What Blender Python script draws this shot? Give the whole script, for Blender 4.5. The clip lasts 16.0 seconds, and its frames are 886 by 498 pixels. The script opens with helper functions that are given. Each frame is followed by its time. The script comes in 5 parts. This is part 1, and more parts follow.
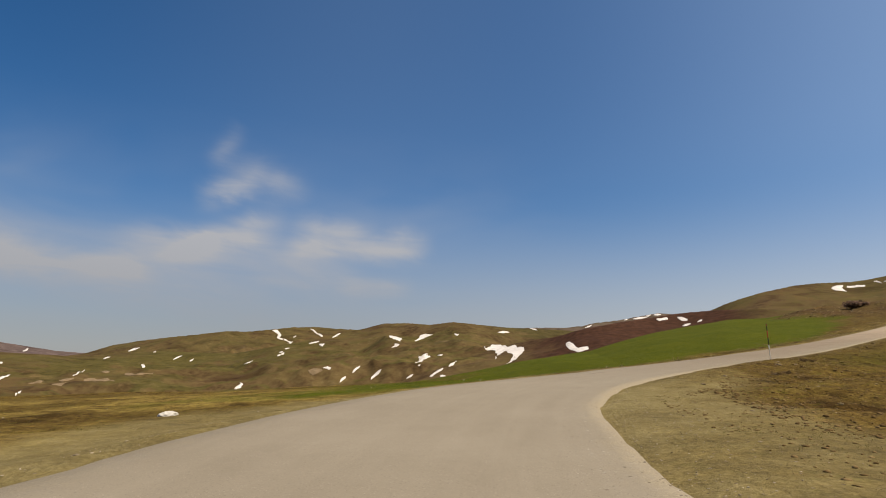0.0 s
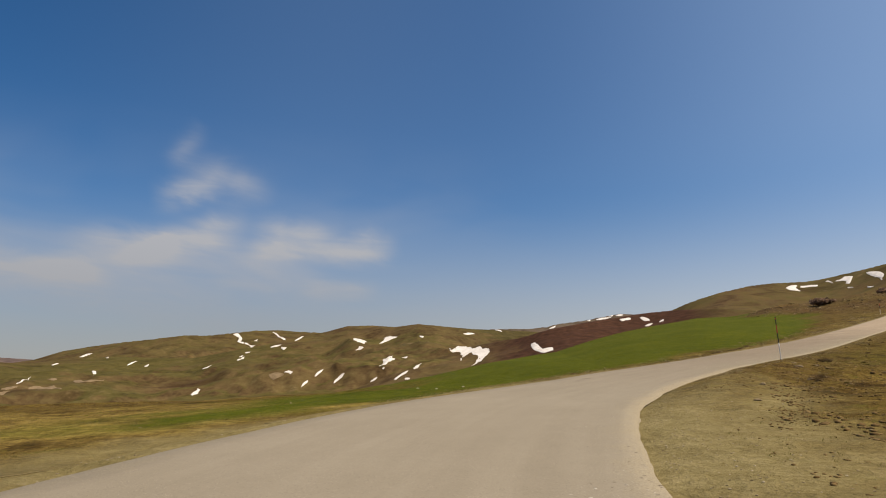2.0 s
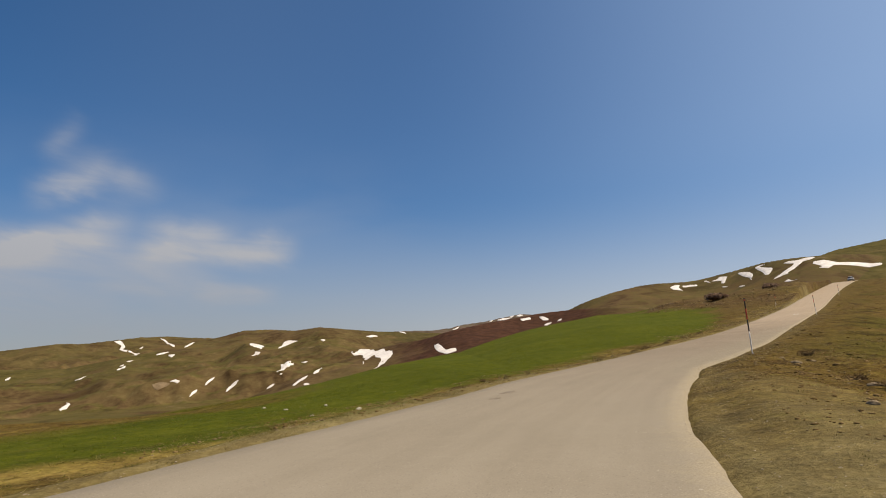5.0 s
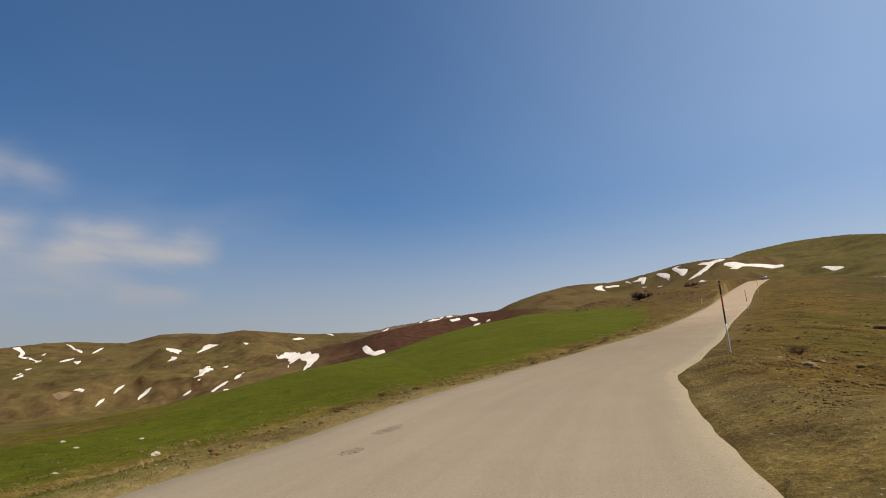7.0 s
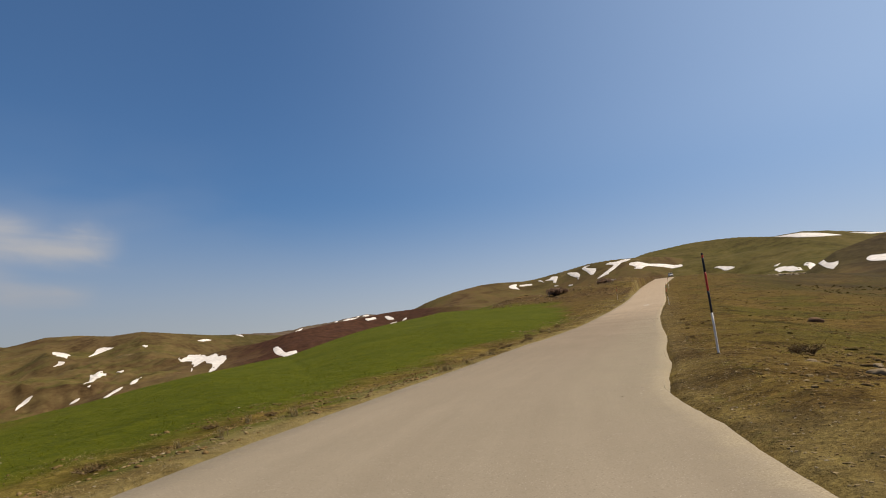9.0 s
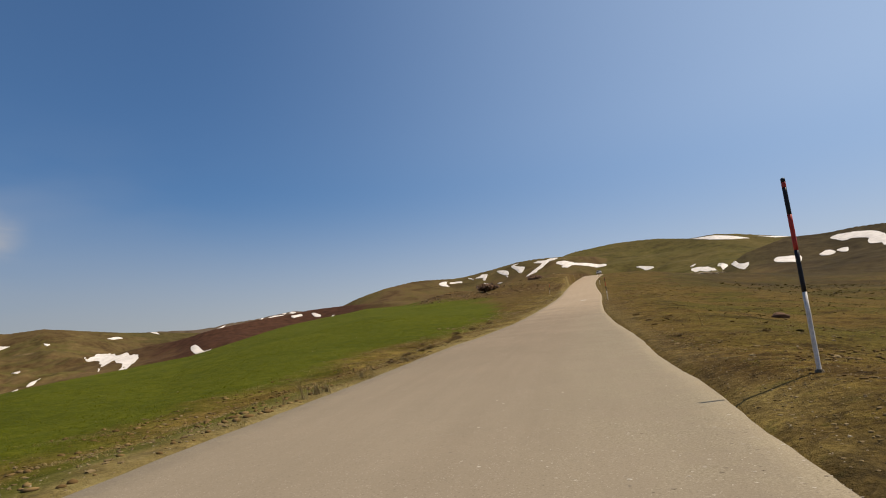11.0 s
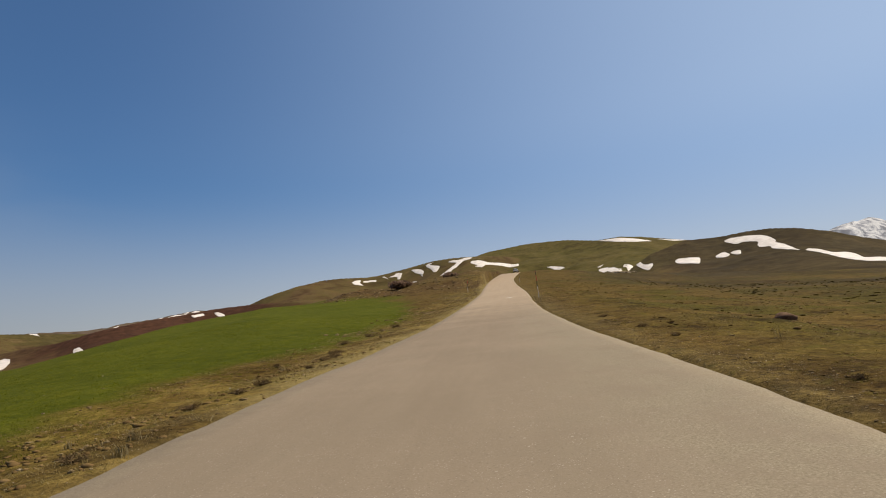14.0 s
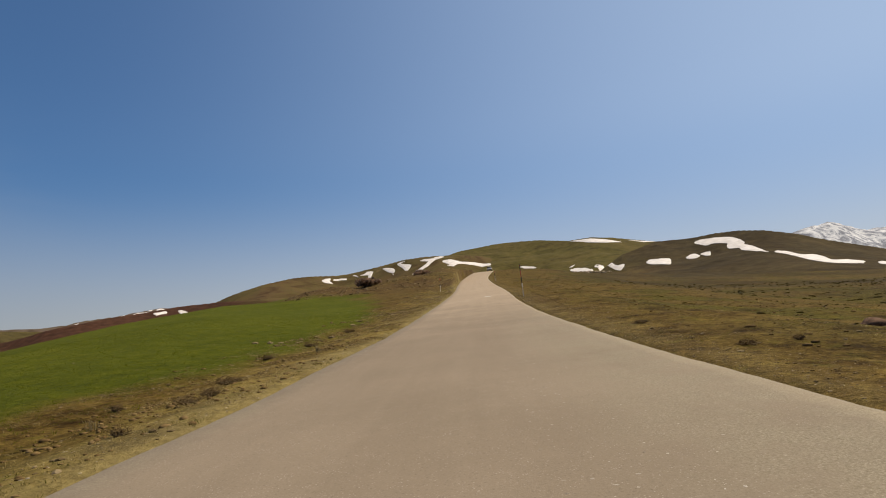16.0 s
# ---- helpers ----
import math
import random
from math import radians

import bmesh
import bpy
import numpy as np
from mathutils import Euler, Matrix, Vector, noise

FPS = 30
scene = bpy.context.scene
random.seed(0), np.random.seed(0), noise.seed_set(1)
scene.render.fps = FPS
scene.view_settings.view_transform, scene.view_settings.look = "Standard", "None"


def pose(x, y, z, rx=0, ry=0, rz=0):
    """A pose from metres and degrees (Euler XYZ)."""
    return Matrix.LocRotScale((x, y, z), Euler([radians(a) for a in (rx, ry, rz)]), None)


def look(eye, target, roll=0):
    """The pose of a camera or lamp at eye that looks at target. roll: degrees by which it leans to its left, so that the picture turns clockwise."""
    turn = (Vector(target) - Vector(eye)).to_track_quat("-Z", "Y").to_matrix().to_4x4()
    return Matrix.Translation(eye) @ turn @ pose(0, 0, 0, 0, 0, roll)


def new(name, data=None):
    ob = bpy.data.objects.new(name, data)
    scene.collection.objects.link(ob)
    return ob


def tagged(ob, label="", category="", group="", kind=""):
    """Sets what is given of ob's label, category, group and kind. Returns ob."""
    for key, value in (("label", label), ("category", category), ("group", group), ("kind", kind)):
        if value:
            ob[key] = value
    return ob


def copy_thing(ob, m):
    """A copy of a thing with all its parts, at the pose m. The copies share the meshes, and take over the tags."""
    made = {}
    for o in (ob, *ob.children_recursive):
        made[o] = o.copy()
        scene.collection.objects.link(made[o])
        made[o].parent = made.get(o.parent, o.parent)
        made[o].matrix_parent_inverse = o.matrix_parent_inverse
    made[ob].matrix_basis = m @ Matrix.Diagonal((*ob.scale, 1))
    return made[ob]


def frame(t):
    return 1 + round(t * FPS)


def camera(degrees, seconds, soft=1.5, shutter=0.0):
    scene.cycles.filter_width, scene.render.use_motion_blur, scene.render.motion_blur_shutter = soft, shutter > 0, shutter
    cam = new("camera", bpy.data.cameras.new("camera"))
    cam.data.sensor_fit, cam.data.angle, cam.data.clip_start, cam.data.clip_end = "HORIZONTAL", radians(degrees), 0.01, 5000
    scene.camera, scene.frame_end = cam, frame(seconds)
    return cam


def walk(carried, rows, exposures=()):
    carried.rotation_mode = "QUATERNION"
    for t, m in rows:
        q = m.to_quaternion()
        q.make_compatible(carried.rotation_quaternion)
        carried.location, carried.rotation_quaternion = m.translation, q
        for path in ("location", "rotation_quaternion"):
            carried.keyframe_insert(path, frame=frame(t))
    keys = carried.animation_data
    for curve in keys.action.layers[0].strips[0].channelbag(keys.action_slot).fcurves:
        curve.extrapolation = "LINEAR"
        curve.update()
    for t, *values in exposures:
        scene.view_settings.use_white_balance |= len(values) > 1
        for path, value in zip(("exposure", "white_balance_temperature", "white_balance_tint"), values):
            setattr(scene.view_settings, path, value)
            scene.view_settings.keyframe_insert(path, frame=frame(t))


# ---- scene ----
cam = camera(75.03, 16.0, 1.05)


def view(x, y, z, bearing, up, lean):
    """A camera that looks along a compass bearing (y is north), raised by up degrees, leaning right by lean degrees."""
    b, u = radians(bearing), radians(up)
    way = Vector((math.sin(b) * math.cos(u), math.cos(b) * math.cos(u), math.sin(u)))
    return look((x, y, z), Vector((x, y, z)) + way, -lean)


walk(cam, [
    (0, view(0.00, 0.00, -0.000, 0.00, 11.58, -0.12)),
    (0.5, view(0.22, 1.99, 0.073, 0.58, 11.63, 0.01)),
    (1, view(0.47, 3.99, 0.147, 1.35, 11.65, 0.13)),
    (1.5, view(0.82, 5.95, 0.183, 2.22, 11.69, 0.36)),
    (2, view(1.11, 7.97, 0.237, 3.49, 11.77, 0.61)),
    (2.5, view(1.50, 9.83, 0.267, 4.83, 11.85, 0.86)),
    (3, view(1.88, 11.58, 0.309, 6.28, 11.89, 1.09)),
    (3.5, view(2.27, 13.30, 0.352, 7.76, 11.88, 1.37)),
    (4, view(2.69, 15.25, 0.374, 9.60, 11.85, 1.71)),
    (6.5, view(6.35, 24.45, 0.634, 18.27, 11.60, 3.03)),
    (7, view(7.13, 26.00, 0.675, 20.15, 11.55, 3.34)),
    (7.5, view(7.90, 27.47, 0.733, 22.20, 11.45, 3.63)),
    (8, view(8.85, 29.21, 0.800, 24.67, 11.28, 3.98)),
    (8.5, view(9.71, 30.69, 0.859, 26.63, 11.10, 4.24)),
    (9, view(10.59, 32.18, 0.933, 28.47, 10.90, 4.41)),
    (11.3, view(15.99, 39.31, 1.268, 36.31, 10.04, 4.86)),
    (11.5, view(16.49, 39.90, 1.311, 36.95, 10.01, 4.97)),
    (12, view(17.85, 41.50, 1.434, 38.73, 9.84, 5.18)),
    (12.5, view(19.07, 42.86, 1.550, 40.10, 9.69, 5.24)),
    (13, view(20.34, 44.24, 1.668, 41.35, 9.56, 5.26)),
    (13.5, view(21.62, 45.61, 1.787, 42.55, 9.45, 5.30)),
    (14, view(23.18, 47.27, 1.929, 43.84, 9.29, 5.28)),
    (14.5, view(24.46, 48.55, 2.038, 44.73, 9.19, 5.31)),
    (15, view(25.79, 49.84, 2.154, 45.44, 9.10, 5.28)),
    (15.5, view(27.13, 51.21, 2.286, 46.05, 9.02, 5.24)),
    (16, view(28.60, 52.76, 2.435, 46.65, 8.96, 5.08)),
], exposures=[(0, 0.12, 7800, 10), (7, 0.10, 7800, 10), (11, 0.04, 7800, 10), (16, -0.02, 7800, 10)])

# ---- light: clear spring sky, high sun from the east-south-east ----
SUN_BEARING, SUN_HEIGHT = 114.5, 58.0
world = bpy.data.worlds.new("sky")
scene.world = world
world.use_nodes = True
wn, wl = world.node_tree.nodes, world.node_tree.links
wn.clear()
sky = wn.new("ShaderNodeTexSky")
sky.sky_type, sky.sun_disc = "NISHITA", False
sky.sun_elevation, sky.sun_rotation = radians(SUN_HEIGHT), radians(SUN_BEARING)
sky.altitude, sky.air_density, sky.dust_density, sky.ozone_density = 1900, 1.0, 1.5, 3.0
back = wn.new("ShaderNodeBackground")
back.inputs["Strength"].default_value = 0.105
wout = wn.new("ShaderNodeOutputWorld")
# thin cirrus low in the north-west: soft streaks
coord = wn.new("ShaderNodeTexCoord")
split = wn.new("ShaderNodeSeparateXYZ")
wl.new(coord.outputs["Generated"], split.inputs[0])


def sums(kind, a, b=0.0, c=0.0):
    q = wn.new("ShaderNodeMath")
    q.operation = kind
    for socket, value in zip(q.inputs, (a, b, c)):
        if isinstance(value, (int, float)):
            socket.default_value = value
        else:
            wl.new(value, socket)
    return q.outputs[0]


def window(value, a, b, c, d):
    """1 between b and c, fading to 0 at a and d."""
    ends = []
    for p, q in ((a, b), (d, c)):
        g = wn.new("ShaderNodeMapRange")
        g.interpolation_type = "SMOOTHSTEP"
        wl.new(value, g.inputs[0])
        g.inputs[1].default_value, g.inputs[2].default_value = p, q
        ends.append(g.outputs[0])
    return sums("MULTIPLY", *ends)


bearing = sums("MULTIPLY", sums("ARCTAN2", split.outputs[0], split.outputs[1]), 57.29578)
rise = sums("MULTIPLY", sums("ARCSINE", split.outputs[2]), 57.29578)


def wisps(across, up, tilt, detail, seed, low, high):
    v = wn.new("ShaderNodeCombineXYZ")
    wl.new(sums("MULTIPLY", bearing, 1 / across), v.inputs[0])
    wl.new(sums("MULTIPLY", sums("ADD", rise, sums("MULTIPLY", bearing, tilt)), 1 / up), v.inputs[1])
    v.inputs[2].default_value = seed
    t = wn.new("ShaderNodeTexNoise")
    t.inputs["Scale"].default_value, t.inputs["Detail"].default_value, t.inputs["Roughness"].default_value, t.inputs["Distortion"].default_value = 1.0, detail, 0.55, 0.6
    wl.new(v.outputs[0], t.inputs["Vector"])
    g = wn.new("ShaderNodeMapRange")
    g.interpolation_type = "SMOOTHSTEP"
    wl.new(t.outputs[0], g.inputs[0])
    g.inputs[1].default_value, g.inputs[2].default_value = low, high
    return g.outputs[0]


stray = sums("MULTIPLY", sums("SUBTRACT", wisps(6.0, 3.0, 0.1, 3, 8.3, 0.0, 1.0), 0.5), 1.8)


def streak(b0, r0, b1, r1, wide, weight):
    """One soft cloud streak between two points of the sky, given by bearing and rise."""
    long = math.hypot(b1 - b0, r1 - r0)
    c, d = (b1 - b0) / long, (r1 - r0) / long
    x, y = sums("SUBTRACT", bearing, b0), sums("SUBTRACT", sums("ADD", rise, stray), r0)
    along = sums("MULTIPLY_ADD", x, c, sums("MULTIPLY", y, d))
    off = sums("DIVIDE", sums("MULTIPLY_ADD", x, -d, sums("MULTIPLY", y, c)), wide)
    body = sums("EXPONENT", sums("MULTIPLY", sums("MULTIPLY", off, off), -1.0))
    return sums("MULTIPLY", sums("MULTIPLY", body, window(along, -2.2 * wide, 1.2 * wide, long - 1.2 * wide, long + 2.2 * wide)), weight)


streaks = None
for _s in ((-60, 10.5, -38, 8.9, 1.95, 0.54), (-39, 8.9, -29, 7.7, 1.69, 0.6), (-30, 7.4, -19, 5.4, 1.69, 0.29), (-29.5, 9.5, -24, 10.8, 1.43, 0.5), (-25, 10.6, -17.8, 13.1, 1.43, 0.55),
           (-13.8, 11.5, -3, 11.9, 1.23, 0.62), (-13.5, 13, -8.5, 13.6, 1.17, 0.34), (-17.5, 8.2, -10, 8.4, 1.56, 0.31), (-9.5, 7.8, -4.3, 7.8, 0.91, 0.34),
           (-22.6, 15.8, -20, 16.4, 0.98, 0.55), (-20.5, 17.9, -15.7, 16.8, 1.43, 0.34), (-22.4, 19.2, -21.2, 20.8, 0.91, 0.22), (-29, 11.7, -26.8, 11.8, 1.04, 0.24),
           (-24, 9, -14, 10.4, 2.08, 0.26)):
    _v = streak(*_s)
    streaks = _v if streaks is None else sums("ADD", streaks, _v)
texture = sums("MULTIPLY_ADD", wisps(9.0, 1.7, 0.08, 5, 3.1, 0.25, 0.75), 0.6, 0.62)
veil = sums("MULTIPLY", wisps(30, 9, 0.05, 3, 5.7, 0.30, 0.75), sums("MULTIPLY", window(bearing, -90, -50, -20, 25), window(rise, 1, 5, 12, 24)))
cloud = sums("MINIMUM", sums("ADD", sums("MULTIPLY", streaks, texture), sums("MULTIPLY", veil, 0.24)), 0.75)
blend = wn.new("ShaderNodeMix")
blend.data_type = "RGBA"
wl.new(cloud, blend.inputs[0])
tone = wn.new("ShaderNodeHueSaturation")
tone.inputs["Saturation"].default_value = 1.34
tone.inputs["Hue"].default_value = 0.504
wl.new(sky.outputs[0], tone.inputs["Color"])
wl.new(tone.outputs[0], blend.inputs[6])
blend.inputs[7].default_value = (4.6, 4.7, 5.0, 1)
# whitish haze near the horizon, and glare, partly the windscreen's, blended into the sky towards the sun
haze = wn.new("ShaderNodeMix")
haze.data_type = "RGBA"
wl.new(sums("MULTIPLY", window(rise, -30, -2, 0.5, 17), 0.84), haze.inputs[0])
wl.new(blend.outputs[2], haze.inputs[6])
hue = wn.new("ShaderNodeMix")
hue.data_type = "RGBA"
wl.new(window(bearing, -20, 60, 170, 260), hue.inputs[0])
hue.inputs[6].default_value, hue.inputs[7].default_value = (2.35, 2.58, 3.3, 1), (4.6, 4.9, 5.8, 1)
wl.new(hue.outputs[2], haze.inputs[7])
glare = wn.new("ShaderNodeMix")
glare.data_type = "RGBA"
thick = sums("MULTIPLY_ADD", window(bearing, 6, 106, 135, 240), 0.75, sums("MULTIPLY", window(bearing, -45, -5, 150, 250), 0.08))
wl.new(sums("MULTIPLY", thick, window(rise, -4, 22, 90, 120)), glare.inputs[0])
wl.new(haze.outputs[2], glare.inputs[6])
glare.inputs[7].default_value = (4.0, 5.7, 8.8, 1)
wl.new(glare.outputs[2], back.inputs[0])
wl.new(back.outputs[0], wout.inputs[0])

sun = new("sun", bpy.data.lights.new("sun", "SUN"))
sun.data.energy, sun.data.angle, sun.data.color = 4.8, radians(0.53), (1.0, 0.95, 0.87)
_b, _h = radians(SUN_BEARING), radians(SUN_HEIGHT)
sun.matrix_world = look((80 * math.sin(_b), 80 * math.cos(_b), 120), (0, 0, 0))
sun.rotation_euler = (Vector((-math.sin(_b) * math.cos(_h), -math.cos(_b) * math.cos(_h), -math.sin(_h)))).to_track_quat("-Z", "Y").to_euler()

# ---- materials ----
def material(name, rough=0.9):
    m = bpy.data.materials.new(name)
    m.use_nodes = True
    b = m.node_tree.nodes["Principled BSDF"]
    b.inputs["Roughness"].default_value = rough
    b.inputs["Specular IOR Level"].default_value = 0.2
    return m, m.node_tree.nodes, m.node_tree.links, b


def ramp(n, stops):
    r = n.new("ShaderNodeValToRGB")
    e = r.color_ramp.elements
    while len(e) < len(stops):
        e.new(0.5)
    for k, (p, c) in enumerate(stops):
        e[k].position, e[k].color = p, (*c, 1)
    return r


def noise_node(n, l, scale, detail=6, rough=0.6, vector=None):
    t = n.new("ShaderNodeTexNoise")
    t.inputs["Scale"].default_value, t.inputs["Detail"].default_value, t.inputs["Roughness"].default_value = scale, detail, rough
    if vector is not None:
        l.new(vector, t.inputs["Vector"])
    return t


def mix(n, l, fac, a, b, mode="MIX"):
    x = n.new("ShaderNodeMix")
    x.data_type, x.blend_type = "RGBA", mode
    for value, socket in ((fac, x.inputs[0]), (a, x.inputs[6]), (b, x.inputs[7])):
        if isinstance(value, (int, float)):
            socket.default_value = value
        elif isinstance(value, tuple):
            socket.default_value = (*value, 1)
        else:
            l.new(value, socket)
    return x.outputs[2]


def bump(n, l, bsdf, heights):
    last = None
    for h, strength, dist in heights:
        b = n.new("ShaderNodeBump")
        b.inputs["Strength"].default_value, b.inputs["Distance"].default_value = strength, dist
        l.new(h, b.inputs["Height"])
        if last:
            l.new(last, b.inputs["Normal"])
        last = b.outputs[0]
    l.new(last, bsdf.inputs["Normal"])


def where(n):
    return n.new("ShaderNodeNewGeometry").outputs["Position"]


def attribute(n, name):
    a = n.new("ShaderNodeAttribute")
    a.attribute_name = name
    return a.outputs["Fac"]


def ground_material():
    m, n, l, b = material("soil_and_grass", 0.95)
    p = where(n)
    b.inputs["Specular IOR Level"].default_value = 0.04
    fine, mid, wide, vast = (noise_node(n, l, s, 6, 0.68, p).outputs[0] for s in (11.0, 1.3, 0.12, 0.012))
    dry = ramp(n, [(0.36, (0.034, 0.019, 0.006)), (0.45, (0.082, 0.049, 0.014)), (0.54, (0.126, 0.080, 0.023)), (0.66, (0.220, 0.150, 0.052))])
    l.new(mix(n, l, 0.5, fine, mid), dry.inputs[0])
    olive = ramp(n, [(0.42, (0.0, 0.0, 0.0)), (0.62, (1.0, 1.0, 1.0))])
    l.new(mix(n, l, 0.4, wide, mid), olive.inputs[0])
    tuft = ramp(n, [(0.35, (0.030, 0.025, 0.004)), (0.50, (0.066, 0.054, 0.009)), (0.66, (0.122, 0.098, 0.020))])
    l.new(fine, tuft.inputs[0])
    col = mix(n, l, mix(n, l, 0.35, (0, 0, 0), olive.outputs[0]), dry.outputs[0], tuft.outputs[0])
    col = mix(n, l, attribute(n, "olive"), col, tuft.outputs[0])
    straw = ramp(n, [(0.36, (0.095, 0.062, 0.018)), (0.46, (0.195, 0.134, 0.038)), (0.56, (0.262, 0.186, 0.056)), (0.68, (0.370, 0.275, 0.110))])
    l.new(mix(n, l, 0.5, fine, mid), straw.inputs[0])
    col = mix(n, l, attribute(n, "yellow"), col, straw.outputs[0])
    hill = ramp(n, [(0.36, (0.056, 0.032, 0.015)), (0.44, (0.092, 0.058, 0.027)), (0.52, (0.098, 0.069, 0.027)), (0.58, (0.082, 0.064, 0.022)), (0.68, (0.175, 0.118, 0.066))])
    l.new(mix(n, l, 0.35, vast, wide), hill.inputs[0])
    ridgy = noise_node(n, l, 0.016, 7, 0.62, p)
    ridgy.inputs["Distortion"].default_value = 1.2
    scar = ramp(n, [(0.36, (0.50, 0.42, 0.40)), (0.50, (1, 1, 1)), (0.62, (1.15, 1.1, 1.0)), (0.74, (1.75, 1.6, 1.35))])
    l.new(ridgy.outputs[0], scar.inputs[0])
    worn = mix(n, l, 0.75, hill.outputs[0], scar.outputs[0], "MULTIPLY")
    crumb = ramp(n, [(0.40, (0.46, 0.41, 0.37)), (0.47, (0.98, 0.96, 0.93)), (0.56, (1.14, 1.13, 1.10)), (0.64, (1.60, 1.54, 1.46))])
    l.new(noise_node(n, l, 3.4, 10, 0.78, p).outputs[0], crumb.inputs[0])
    sod = ramp(n, [(0.55, (0, 0, 0)), (0.64, (0.5, 0.5, 0.5))])
    l.new(noise_node(n, l, 1.9, 8, 0.72, where(n)).outputs[0], sod.inputs[0])
    col = mix(n, l, sod.outputs[0], col, (0.085, 0.080, 0.012))
    col = mix(n, l, 0.85, col, crumb.outputs[0], "MULTIPLY")
    blotch = ramp(n, [(0.39, (0.44, 0.40, 0.36)), (0.47, (0.88, 0.86, 0.82)), (0.58, (1.05, 1.08, 1.0)), (0.66, (1.32, 1.28, 1.15))])
    l.new(noise_node(n, l, 0.42, 9, 0.74, where(n)).outputs[0], blotch.inputs[0])
    col = mix(n, l, 1.0, col, blotch.outputs[0], "MULTIPLY")
    col = mix(n, l, attribute(n, "far"), col, worn)
    green = ramp(n, [(0.36, (0.029, 0.035, 0.004)), (0.50, (0.062, 0.071, 0.005)), (0.64, (0.112, 0.110, 0.012))])
    l.new(mix(n, l, 0.45, mix(n, l, 0.4, mid, wide), fine), green.inputs[0])
    col = mix(n, l, attribute(n, "green"), col, green.outputs[0])
    earth = ramp(n, [(0.35, (0.036, 0.017, 0.010)), (0.65, (0.078, 0.036, 0.021))])
    l.new(wide, earth.inputs[0])
    col = mix(n, l, attribute(n, "plough"), col, earth.outputs[0])
    cut = ramp(n, [(0.36, (0.036, 0.021, 0.009)), (0.47, (0.084, 0.053, 0.023)), (0.56, (0.122, 0.082, 0.036)), (0.68, (0.210, 0.150, 0.072))])
    l.new(mix(n, l, 0.5, ridgy.outputs[0], wide), cut.inputs[0])
    col = mix(n, l, attribute(n, "bare"), col, cut.outputs[0])
    sward = ramp(n, [(0.36, (0.038, 0.029, 0.010)), (0.46, (0.070, 0.058, 0.016)), (0.56, (0.094, 0.075, 0.023)), (0.68, (0.146, 0.108, 0.045))])
    l.new(mix(n, l, 0.55, ridgy.outputs[0], wide), sward.inputs[0])
    col = mix(n, l, attribute(n, "meadow"), col, sward.outputs[0])
    heath = ramp(n, [(0.36, (0.026, 0.018, 0.009)), (0.50, (0.046, 0.034, 0.016)), (0.66, (0.078, 0.058, 0.027))])
    l.new(mix(n, l, 0.5, ridgy.outputs[0], wide), heath.inputs[0])
    col = mix(n, l, attribute(n, "heath"), col, heath.outputs[0])
    # mauve distance haze painted on the farthest ridge; the next one darkened with it
    haze_mauve = ramp(n, [(0.38, (0.080, 0.055, 0.052)), (0.62, (0.150, 0.108, 0.102))])
    l.new(ridgy.outputs[0], haze_mauve.inputs[0])
    col = mix(n, l, attribute(n, "haze_mauve"), col, haze_mauve.outputs[0])
    gravel = ramp(n, [(0.34, (0.150, 0.114, 0.046)), (0.50, (0.216, 0.170, 0.075)), (0.68, (0.305, 0.245, 0.122))])
    l.new(mix(n, l, 0.5, fine, mid), gravel.inputs[0])
    col = mix(n, l, attribute(n, "gravel"), col, gravel.outputs[0])
    # distance haze is put into the far mountain's pale blue-grey rock stops
    white = ramp(n, [(0.42, (0.20, 0.205, 0.225)), (0.49, (0.30, 0.31, 0.335)), (0.54, (0.54, 0.54, 0.54)), (0.64, (0.70, 0.69, 0.67))])
    crag = noise_node(n, l, 0.011, 9, 0.72, p)
    crag.inputs["Distortion"].default_value = 1.5
    l.new(crag.outputs[0], white.inputs[0])
    col = mix(n, l, attribute(n, "snow"), col, white.outputs[0])
    l.new(col, b.inputs["Base Color"])
    bump(n, l, b, [(mid, 0.55, 0.25), (fine, 0.75, 0.06)])
    return m


